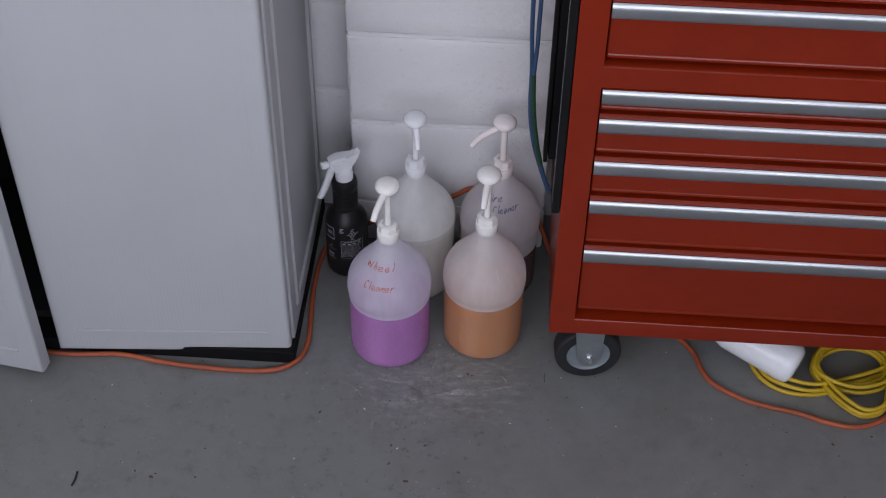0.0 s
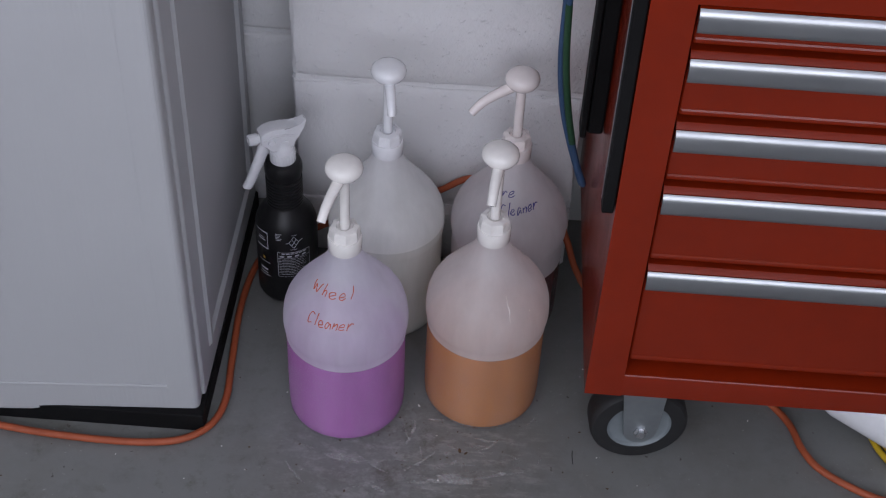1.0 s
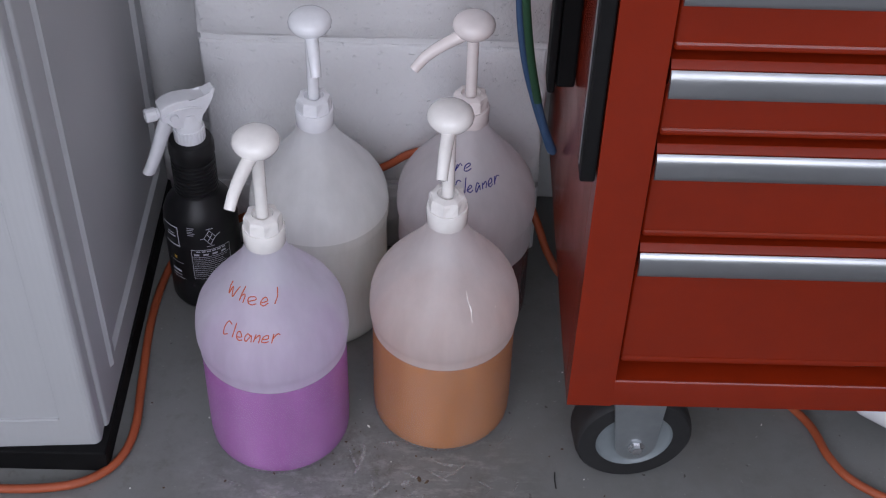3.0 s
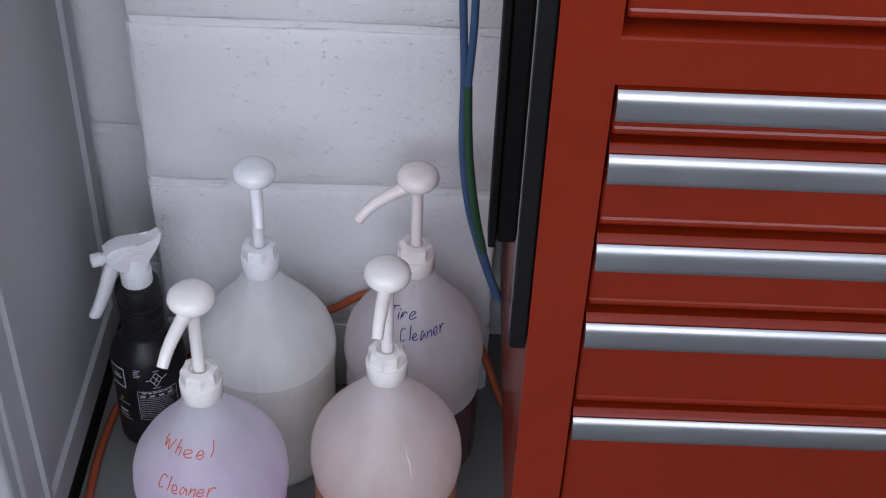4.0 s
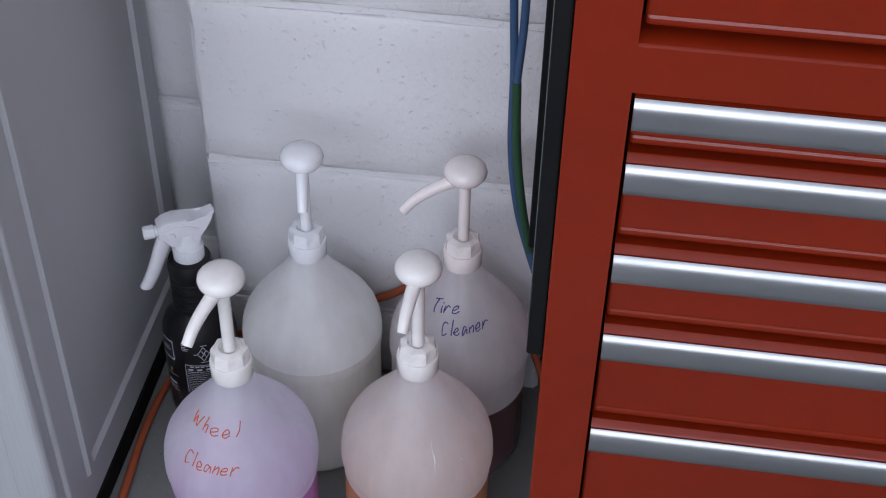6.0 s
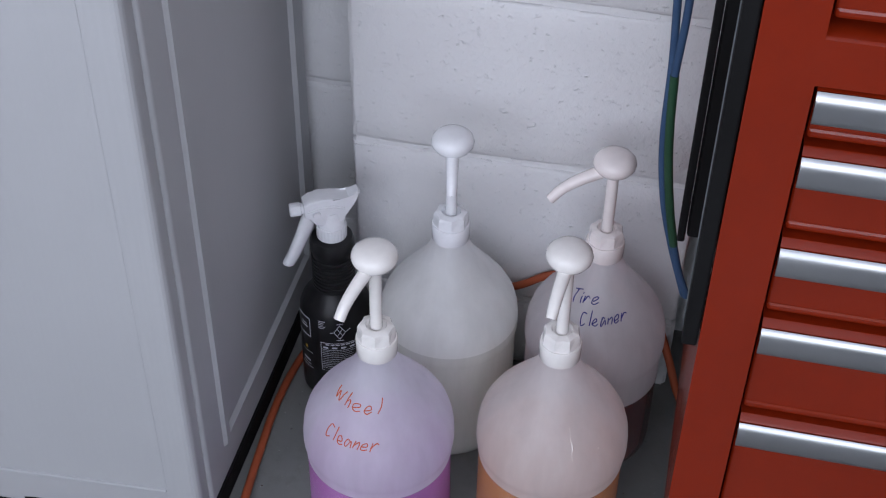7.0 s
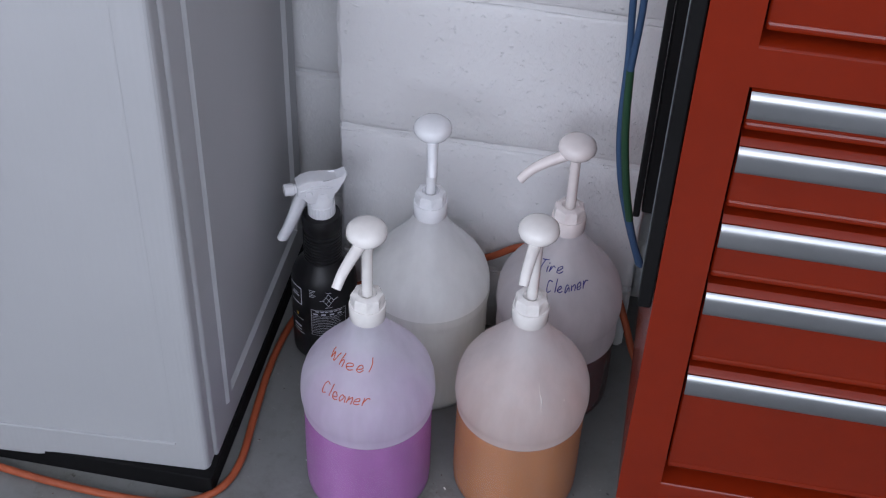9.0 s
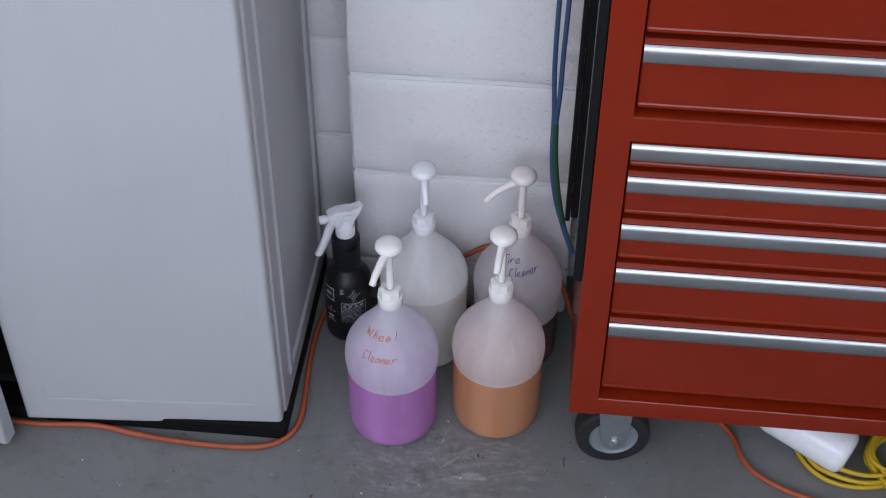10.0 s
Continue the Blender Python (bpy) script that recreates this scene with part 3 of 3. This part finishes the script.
ring = lathe([(0.0, 0.263), (0.0166, 0.261), (0.0176, 0.263), (0.0176, 0.2815), (0.0170, 0.2825), (0.0158, 0.283), (0.0158, 0.2855), (0.0150, 0.287), (0.0, 0.287)], 72)
for v in ring.verts:
    if 0.264 < v.co.z < 0.282 and int(round(math.atan2(v.co.y, v.co.x) / (2 * math.pi / 72))) % 3 == 0:
        v.co.x, v.co.y = v.co.x * 0.94, v.co.y * 0.94
collar = part("collar", ring, M_cool, spray, "white ribbed collar", 30)
part("sprayer_neck", lathe([(0.0, 0.2865), (0.0154, 0.2865), (0.0154, 0.2900), (0.0140, 0.2925), (0.0128, 0.299), (0.0122, 0.306), (0.0, 0.308)], 40), M_cool, spray, smooth=50)
AIM = radians(207)


def aimed(bm):
    bmesh.ops.rotate(bm, verts=bm.verts, matrix=Matrix.Rotation(AIM, 3, "Z"))
    return bm


# side outline of the sprayer body: length forward, height, half width
SHELL = ((0.0270, 0.3320, 0.0105), (0.0200, 0.3372, 0.0110), (0.0080, 0.3398, 0.0116), (-0.0060, 0.3385, 0.0112), (-0.0170, 0.3345, 0.0098), (-0.0240, 0.3350, 0.0082), (-0.0300, 0.3405, 0.0078), (-0.0350, 0.3430, 0.0070),
         (-0.0375, 0.3395, 0.0066), (-0.0320, 0.3290, 0.0078), (-0.0255, 0.3180, 0.0088), (-0.0190, 0.3100, 0.0100), (-0.0155, 0.3045, 0.0110), (-0.0142, 0.2990, 0.0112), (0.0128, 0.2990, 0.0112), (0.0126, 0.3035, 0.0112), (0.0150, 0.3070, 0.0110), (0.0225, 0.3105, 0.0105), (0.0270, 0.3150, 0.0102))
head = bmesh.new()
flanks = [[head.verts.new((x, side * hw, z)) for x, z, hw in SHELL] for side in (-1, 1)]
head.faces.new(flanks[0])
head.faces.new(flanks[1][::-1])
for k in range(len(SHELL)):
    q = (k + 1) % len(SHELL)
    head.faces.new((flanks[0][k], flanks[0][q], flanks[1][q], flanks[1][k]))
bmesh.ops.bevel(head, geom=[e for e in head.edges if abs(e.verts[0].co.y - e.verts[1].co.y) < 0.004], offset=0.0022, segments=3, affect="EDGES", profile=0.5)
bmesh.ops.translate(head, verts=head.verts, vec=(0.004, 0, -0.009))
part("spray_head", aimed(head), M_cool, spray, "white moulded sprayer body", 35)
for side in (-1, 1):
    web = tube([Vector((x + 0.004, side * 0.0112, z - 0.009)) for x, z in ((0.024, 0.3240), (0.010, 0.3285), (-0.006, 0.3275), (-0.018, 0.3225))], [0.0012, 0.0016, 0.0016, 0.0010], 8)
    part("raised_rib", aimed(web), M_cool, spray, smooth=50)
noz = lathe([(0, 0), (0.0066, 0), (0.0066, 0.0035), (0.0084, 0.004), (0.0084, 0.0145), (0.0072, 0.0162), (0.0032, 0.0162), (0.0028, 0.012), (0, 0.012)], 12)
bmesh.ops.rotate(noz, verts=noz.verts, matrix=Matrix.Rotation(radians(90), 3, "Y"))
bmesh.ops.translate(noz, verts=noz.verts, vec=(0.0302, 0, 0.3130))
part("nozzle", aimed(noz), M_cool, spray, smooth=25)
pin = lathe([(0, -0.0135), (0.0042, -0.0135), (0.0048, -0.0125), (0.0048, 0.0125), (0.0042, 0.0135), (0, 0.0135)], 20)
bmesh.ops.rotate(pin, verts=pin.verts, matrix=Matrix.Rotation(radians(90), 3, "X"))
bmesh.ops.translate(pin, verts=pin.verts, vec=(0.0175, 0, 0.3095))
part("pivot_pin", aimed(pin), M_cool, spray, smooth=40)
line = smooth_path([(0.018, 0, 0.311), (0.026, 0, 0.294), (0.034, 0, 0.270), (0.043, 0, 0.246), (0.051, 0, 0.229)], 6)
part("trigger", aimed(tube(line, [0.0128 - 0.0020 * i / (len(line) - 1) for i in range(len(line))], 14, flat=0.62)), M_cool, spray, smooth=50)


def bar(a0, a1, z0, z1, mat=None, r=0.0441):
    """A thin printed bar wrapped on the bottle between two bearings."""
    bm = bmesh.new()
    k, a0, a1 = 6, a0 + 7, a1 + 7
    rows = [[bm.verts.new((r * math.cos(radians(a0 + (a1 - a0) * i / k)), r * math.sin(radians(a0 + (a1 - a0) * i / k)), z)) for i in range(k + 1)] for z in (z0, z1)]
    for i in range(k):
        bm.faces.new((rows[0][i], rows[0][i + 1], rows[1][i + 1], rows[1][i]))
    part("print_bar", bm, mat or M_print, spray)


PZ = 0.038
for i in range(5):
    bar(-108, -97 - (i % 3) * 2, PZ + 0.1165 - i * 0.003, PZ + 0.1175 - i * 0.003)
for z0, z1 in ((0.0785, 0.0795), (0.0665, 0.0672), (0.028, 0.0285)):
    bar(-106, -44, PZ + z0, PZ + z1)
for a0 in (-106, -44.8):
    bar(a0, a0 + 0.8, PZ + 0.0285, PZ + 0.0785)
for i in range(4):
    bar(-102 + i * 14, -94 + i * 14, PZ + 0.0695, PZ + 0.0725)
for i in range(6):
    bar(-98 + i * 8, -92 + i * 8, PZ + 0.0755, PZ + 0.0775)
for i in range(10):
    bar(-104, -50 - (i * 7) % 9, PZ + 0.0635 - i * 0.0034, PZ + 0.0641 - i * 0.0034)
diamond = bmesh.new()
for a, b in (((-9, 0.0), (0, 0.012)), ((0, 0.012), (9, 0.0)), ((9, 0.0), (0, -0.012)), ((0, -0.012), (-9, 0.0)), ((-3.4, 0.006), (4.5, -0.006)), ((-3.4, -0.006), (4.5, 0.006)), ((9, 0.0), (17, 0.004)), ((-9, 0.0), (-15, -0.001)), ((-4, 0.0145), (6, 0.0145)), ((-6, -0.0145), (6, -0.0145))):
    pts = []
    for t in np.linspace(0, 1, 5):
        ang, zz = radians(-68 + a[0] + (b[0] - a[0]) * t), PZ + 0.099 + a[1] + (b[1] - a[1]) * t
        pts.append(Vector((0.0437 * math.cos(ang), 0.0437 * math.sin(ang), zz)))
    tube(pts, 0.00042, 5, diamond)
part("hazard_diamond", diamond, M_print, spray, "white diamond diagram")
for a0, a1, z0, z1 in ((-154, -124, 0.112, 0.114), (-154, -124, 0.080, 0.082), (-125.5, -124, 0.082, 0.112), (-148, -130, 0.095, 0.0975), (-146, -132, 0.100, 0.1015), (-150, -122, 0.050, 0.051), (-150, -122, 0.022, 0.023), (-146, -128, 0.033, 0.0365), (-146, -128, 0.027, 0.0285)):
    bar(a0, a1, PZ + z0, PZ + z1)
bar(-138, -133, PZ + 0.056, PZ + 0.061, M_gold)

for piece in spray.children:
    piece.data.transform(Matrix.Diagonal((0.975, 0.975, 0.885, 1)))

# ---- cords ----
cord = smooth_path([(-0.95, -0.355, 0.0055), (-0.72, -0.362, 0.0055), (-0.56, -0.365, 0.0055), (-0.497, -0.367, 0.0055), (-0.407, -0.360, 0.0055), (-0.334, -0.371, 0.0055), (-0.275, -0.378, 0.0055), (-0.206, -0.382, 0.0055), (-0.145, -0.381, 0.0055), (-0.098, -0.371, 0.0055), (-0.067, -0.344, 0.0055), (-0.056, -0.300, 0.0055), (-0.060, -0.232, 0.0055), (-0.065, -0.14, 0.0055), (-0.060, -0.066, 0.0055),
                    (-0.045, -0.025, 0.012), (-0.01, -0.014, 0.032), (0.032, -0.011, 0.056), (0.11, -0.0095, 0.100), (0.195, -0.0085, 0.135), (0.243, -0.0085, 0.164), (0.31, -0.0085, 0.160), (0.362, -0.014, 0.120), (0.384, -0.03, 0.081), (0.402, -0.042, 0.035), (0.43, -0.06, 0.006), (0.52, -0.13, 0.0055), (0.628, -0.205, 0.0055), (0.679, -0.264, 0.0055),
                    (0.696, -0.315, 0.0055), (0.717, -0.347, 0.0055), (0.764, -0.377, 0.0055), (0.813, -0.393, 0.0055), (0.863, -0.403, 0.0055), (0.910, -0.420, 0.0055), (0.958, -0.429, 0.0055), (0.997, -0.420, 0.0055), (1.029, -0.398, 0.0055), (1.046, -0.36, 0.0055), (1.055, -0.29, 0.0055), (1.085, -0.19, 0.0055), (1.12, -0.10, 0.0055)], 8)
tagged(part("extension_cord", tube(cord, 0.0048, 10), M_orange, smooth=60), "orange extension cord lying along the floor and wall", "cord")

yellow = thing("cord_coil", pose(0.93, -0.30, 0), "coiled bright yellow extension cord under the tool chest", "cord")
rng = random.Random(4)
WIDE = ((1.045, -0.225), (0.96, -0.19), (0.85, -0.195), (0.79, -0.235), (0.785, -0.28), (0.804, -0.325), (0.842, -0.350), (0.893, -0.357), (0.951, -0.340), (1.036, -0.302), (1.062, -0.26))
LOBE = ((1.036, -0.266), (1.046, -0.315), (1.040, -0.358), (1.022, -0.398), (0.984, -0.411), (0.950, -0.388), (0.922, -0.345), (0.905, -0.305), (0.93, -0.255), (0.985, -0.235))
SHORT = ((1.02, -0.255), (1.045, -0.30), (1.025, -0.338), (0.98, -0.356), (0.935, -0.350), (0.90, -0.318), (0.915, -0.27), (0.965, -0.245))
for k, ring in enumerate((WIDE, LOBE, WIDE, LOBE, SHORT, LOBE, WIDE, SHORT, LOBE, SHORT)):
    dx, dy, grow = rng.uniform(-0.006, 0.006), rng.uniform(-0.004, 0.007), rng.uniform(0.93, 1.01)
    lift = 0.0046 + 0.0034 * k
    ctrl = [Vector(((x - 0.96) * grow + dx + 0.03, (y + 0.31) * grow + dy - 0.01, lift + rng.uniform(-0.0015, 0.003))) for x, y in ring]
    pts = smooth_path(ctrl[-2:] + ctrl + ctrl[:3], 7)[14:-14]
    part("loop", tube(pts, 0.0042, 8), M_yellow, yellow, smooth=60)

# white bottle lying under the chest
lying = thing("white_bottle", pose(0.818, -0.290, 0.046), "white plastic bottle lying on its side among cord", "bottle")
can = lathe([(0, 0.002), (0.028, 0.0005), (0.040, 0.003), (0.0475, 0.009), (0.0505, 0.019), (0.0505, 0.14), (0.042, 0.165), (0.022, 0.182), (0.019, 0.205), (0, 0.205)], 44)
bmesh.ops.transform(can, matrix=Matrix.Rotation(radians(60), 4, "Z") @ Matrix.Rotation(radians(-82), 4, "X") @ Matrix.Diagonal((0.8, 0.8, 1, 1)) @ Matrix.Translation((0, 0, -0.06)), verts=can.verts)
part("body", can, M_cool, lying, smooth=50)

# ---- braided cord looped beside the wall ----
rope = thing("braided_cord", pose(0.35, -0.09, 0.5), "blue and green braided cord hanging in a loop beside the wall", "cord")


def rope_part(name, pts, mat, r=0.0039):
    line = smooth_path([Vector(p) - Vector((0.35, -0.09, 0.5)) for p in pts], 8)
    part(name, tube(line, r, 10), mat, rope, smooth=60)


rope_part("strand", [(0.338, -0.068, 1.4), (0.336, -0.073, 0.86), (0.3345, -0.078, 0.634), (0.3395, -0.080, 0.52), (0.3415, -0.081, 0.43), (0.350, -0.082, 0.36), (0.365, -0.083, 0.30), (0.386, -0.085, 0.236)], M_blue)
rope_part("strand", [(0.353, -0.068, 1.4), (0.351, -0.074, 0.86), (0.347, -0.079, 0.634), (0.3465, -0.083, 0.569), (0.3435, -0.088, 0.508)], M_blue)
rope_part("green_strand", [(0.3435, -0.088, 0.508), (0.346, -0.090, 0.455), (0.350, -0.091, 0.41), (0.358, -0.092, 0.355), (0.368, -0.093, 0.306)], M_green, 0.0044)
rope_part("strand", [(0.368, -0.093, 0.306), (0.378, -0.093, 0.270), (0.389, -0.092, 0.240), (0.386, -0.085, 0.2355)], M_blue)

# ---- debris on the floor ----
rng = random.Random(11)
bm = bmesh.new()
for i in range(130):
    x, y, s = rng.uniform(-0.7, 1.1), rng.uniform(-0.95, -0.02), rng.choice((0.0006, 0.0008, 0.0010, 0.0013, 0.0013, 0.0020))
    g = bmesh.ops.create_icosphere(bm, subdivisions=1, radius=s, matrix=pose(x, y, s * 0.4, 0, 0, rng.uniform(0, 180)) @ Matrix.Diagonal((rng.uniform(0.7, 2.2), 1, 0.45, 1)))
for i in range(70):
    x, y, s = rng.gauss(0.20, 0.09), rng.gauss(-0.335, 0.035), rng.choice((0.0005, 0.0007, 0.0009, 0.0012))
    bmesh.ops.create_icosphere(bm, subdivisions=1, radius=s, matrix=pose(x, y, s * 0.4, 0, 0, rng.uniform(0, 180)) @ Matrix.Diagonal((rng.uniform(0.7, 2.0), 1, 0.45, 1)))
for x, y, s in ((0.254, -0.354, 0.0030), (0.262, -0.357, 0.0020), (0.159, -0.609, 0.0034), (-0.318, -0.623, 0.0026), (-0.287, -0.634, 0.0040), (-0.281, -0.626, 0.0022), (0.126, -0.532, 0.0022), (0.187, -0.528, 0.0026), (-0.205, -0.565, 0.0024)):
    bmesh.ops.create_icosphere(bm, subdivisions=1, radius=s, matrix=pose(x, y, s * 0.25, 0, 0, rng.uniform(0, 180)) @ Matrix.Diagonal((rng.uniform(1.0, 1.9), 0.8, 0.25, 1)))
tagged(part("floor_debris", bm, M_debris), "tiny brown specks and leaf crumbs scattered on the floor", "debris", kind="stuff")
bm = bmesh.new()
for i in range(80):
    x, y, s = rng.gauss(0.25, 0.33), rng.uniform(-0.8, -0.10), rng.choice((0.0006, 0.0008, 0.0012))
    bmesh.ops.create_icosphere(bm, subdivisions=1, radius=s, matrix=pose(x, y, s * 0.3, 0, 0, rng.uniform(0, 180)) @ Matrix.Diagonal((rng.uniform(0.7, 2.5), 1, 0.4, 1)))
tagged(part("floor_chips", bm, M_white), "tiny white paint chips scattered on the floor", "debris", kind="stuff")
tagged(part("black_scrap", tube(smooth_path([(-0.420, -0.664, 0.002), (-0.417, -0.650, 0.003), (-0.418, -0.634, 0.002)], 4), 0.0020, 8), M_twig), "short black scrap lying on the floor", "scrap")

# raised dark strip added in place of a crack in the floor
tagged(part("crack_strip", tube(smooth_path([(0.3985, -0.341, 0.0010), (0.3980, -0.350, 0.0012), (0.3990, -0.362, 0.0010)], 4), 0.0006, 6), M_twig), "thin dark strip added on the floor as a crack beside the caster", "scrap")

# pale scuff marks rubbed into the floor paint round the jugs
def chalk():
    m, n, l, p = tree("chalk_scuff")
    p.inputs["Base Color"].default_value, p.inputs["Roughness"].default_value = (0.62, 0.62, 0.61, 1), 0.9
    tp, s = n.new("ShaderNodeBsdfTransparent"), n.new("ShaderNodeMixShader")
    l.new(ramp(n, l, noise_tex(n, l, 130, 5, 0.75), ((0.40, 0), (0.66, 0.55))), s.inputs[0])
    l.new(tp.outputs[0], s.inputs[1])
    l.new(p.outputs[0], s.inputs[2])
    l.new(s.outputs[0], n["Material Output"].inputs[0])
    return m


M_scuff = chalk()
scuffs = bmesh.new()


def scuff(pts, w):
    last = None
    for k, p in enumerate(pts):
        q = pts[min(k + 1, len(pts) - 1)] - pts[max(k - 1, 0)]
        side = Vector((-q.y, q.x, 0)).normalized() * w * (0.25 + 0.75 * math.sin(math.pi * (k + 0.3) / (len(pts) - 0.4)) * (0.6 + 0.6 * rng.random()))
        row = [scuffs.verts.new(p - side), scuffs.verts.new(p + side)]
        if last:
            scuffs.faces.new((last[0], row[0], row[1], last[1]))
        last = row


for i in range(26):
    cx, cy = rng.choice(((0.101, -0.280), (0.2755, -0.245), (0.23, -0.29)))
    rad, a0 = rng.uniform(0.082, 0.15), rng.uniform(-2.7, -0.5)
    arc, w, lean = rng.uniform(0.06, 0.5), rng.choice((0.0004, 0.0007, 0.0011, 0.0024)), rng.uniform(-0.02, 0.02)
    scuff([Vector((cx + (rad + lean * k / 9 + 0.003 * noise.noise(Vector((k * 0.4, i, 0)))) * math.cos(a0 + arc * k / 9), cy + (rad + lean * k / 9) * math.sin(a0 + arc * k / 9), 0.0006)) for k in range(10)], w)
for i in range(9):
    x, y, a = rng.gauss(0.22, 0.06), rng.gauss(-0.385, 0.022), rng.uniform(-0.5, 0.9)
    n_pts, step = rng.randint(4, 7), rng.uniform(0.002, 0.006)
    scuff([Vector((x + step * k * math.cos(a) + rng.uniform(-0.001, 0.001), y + step * k * math.sin(a) + rng.uniform(-0.0012, 0.0012), 0.0006)) for k in range(n_pts)], rng.choice((0.0010, 0.0025, 0.0045)))
scuff([Vector((0.087 + 0.001 * math.sin(k), -0.471 - 0.0033 * k, 0.0006)) for k in range(10)], 0.0022)
for x0, y0, x1, y1, w in ((0.190, -0.409, 0.262, -0.400, 0.0035), (0.225, -0.398, 0.275, -0.402, 0.0090), (0.262, -0.398, 0.337, -0.381, 0.0025), (0.238, -0.345, 0.262, -0.358, 0.0022), (0.258, -0.338, 0.284, -0.356, 0.0016), (0.280, -0.354, 0.304, -0.330, 0.0014), (0.050, -0.362, 0.070, -0.368, 0.0030), (0.085, -0.374, 0.128, -0.384, 0.0060), (0.176, -0.312, 0.190, -0.345, 0.0016)):
    scuff([Vector((x0 + (x1 - x0) * k / 9 + rng.uniform(-0.0015, 0.0015), y0 + (y1 - y0) * k / 9 + rng.uniform(-0.0015, 0.0015), 0.0007)) for k in range(10)], w)
tagged(part("floor_scuffs", scuffs, M_scuff), "pale curved scuff marks on the grey floor paint", "scuff marks", kind="stuff")

# ---- block walls, block by block ----
COURSE, ZERO = 0.2032, -0.0964


def block_mesh(name, w, h, seed):
    r = random.Random(seed)
    loops = rounded_loops(-w / 2, w / 2, -h / 2, h / 2, 0.05, 0.0, 0.005)
    bm = slab(loops)
    bmesh.ops.subdivide_edges(bm, edges=[e for e in bm.edges if e.calc_length() > 0.15], cuts=7, use_grid_fill=True)
    for v in bm.verts:
        if v.co.y < 0.02:
            k = noise.noise(Vector((v.co.x * 9 + seed * 7, v.co.z * 9, seed)))
            v.co.y += 0.0014 * k
            if abs(abs(v.co.z) - h / 2) < 0.004 or abs(abs(v.co.x) - w / 2) < 0.004:
                v.co += Vector((0.0019 * r.uniform(-1, 1), 0.0010 * r.random(), 0.0016 * r.uniform(-1, 1)))
    me = bpy.data.meshes.new(name)
    bmesh.ops.recalc_face_normals(bm, faces=bm.faces)
    bm.to_mesh(me)
    bm.free()
    me.materials.append(M_block)
    me.shade_smooth()
    me.set_sharp_from_angle(angle=radians(50))
    return me


def block(me, x, y, z, parent):
    ob = new("block", me)
    ob.parent = parent
    ob.matrix_basis = pose(x, y, z)


wall = tagged(part("wall_north", box(-2.6, 2.8, 0.1035, 0.3, 0, 2.5), M_block), "white painted concrete block garage wall", "wall", kind="structure")
pier = tagged(part("wall_pier", box(0.003, 0.382, 0.0035, 0.1027, 0, 2.5), M_block), "white painted concrete block pier standing out from the wall", "wall", kind="structure")
pier_meshes = [block_mesh("block", 0.3845, COURSE - 0.007, s) for s in range(3)]
low = block_mesh("block", 0.3845, COURSE + ZERO - 0.007, 9)
wall_meshes = [block_mesh("block", 0.394, COURSE - 0.007, s + 20) for s in range(3)]
wall_low = block_mesh("block", 0.394, COURSE + ZERO - 0.007, 30)
block(low, 0.1925, 0, (COURSE + ZERO) / 2, pier)
for k in range(1, 12):
    block(pier_meshes[k % 3], 0.1925, 0, ZERO + COURSE * (k + 0.5), pier)
for i in range(-5, 7):
    x = -0.21 + 0.398 * i
    block(wall_low, x, 0.1, (COURSE + ZERO) / 2, wall)
    for k in range(1, 12):
        block(wall_meshes[(i + 2 * k) % 3], x + (0.199 if k % 2 else 0), 0.1, ZERO + COURSE * (k + 0.5), wall)
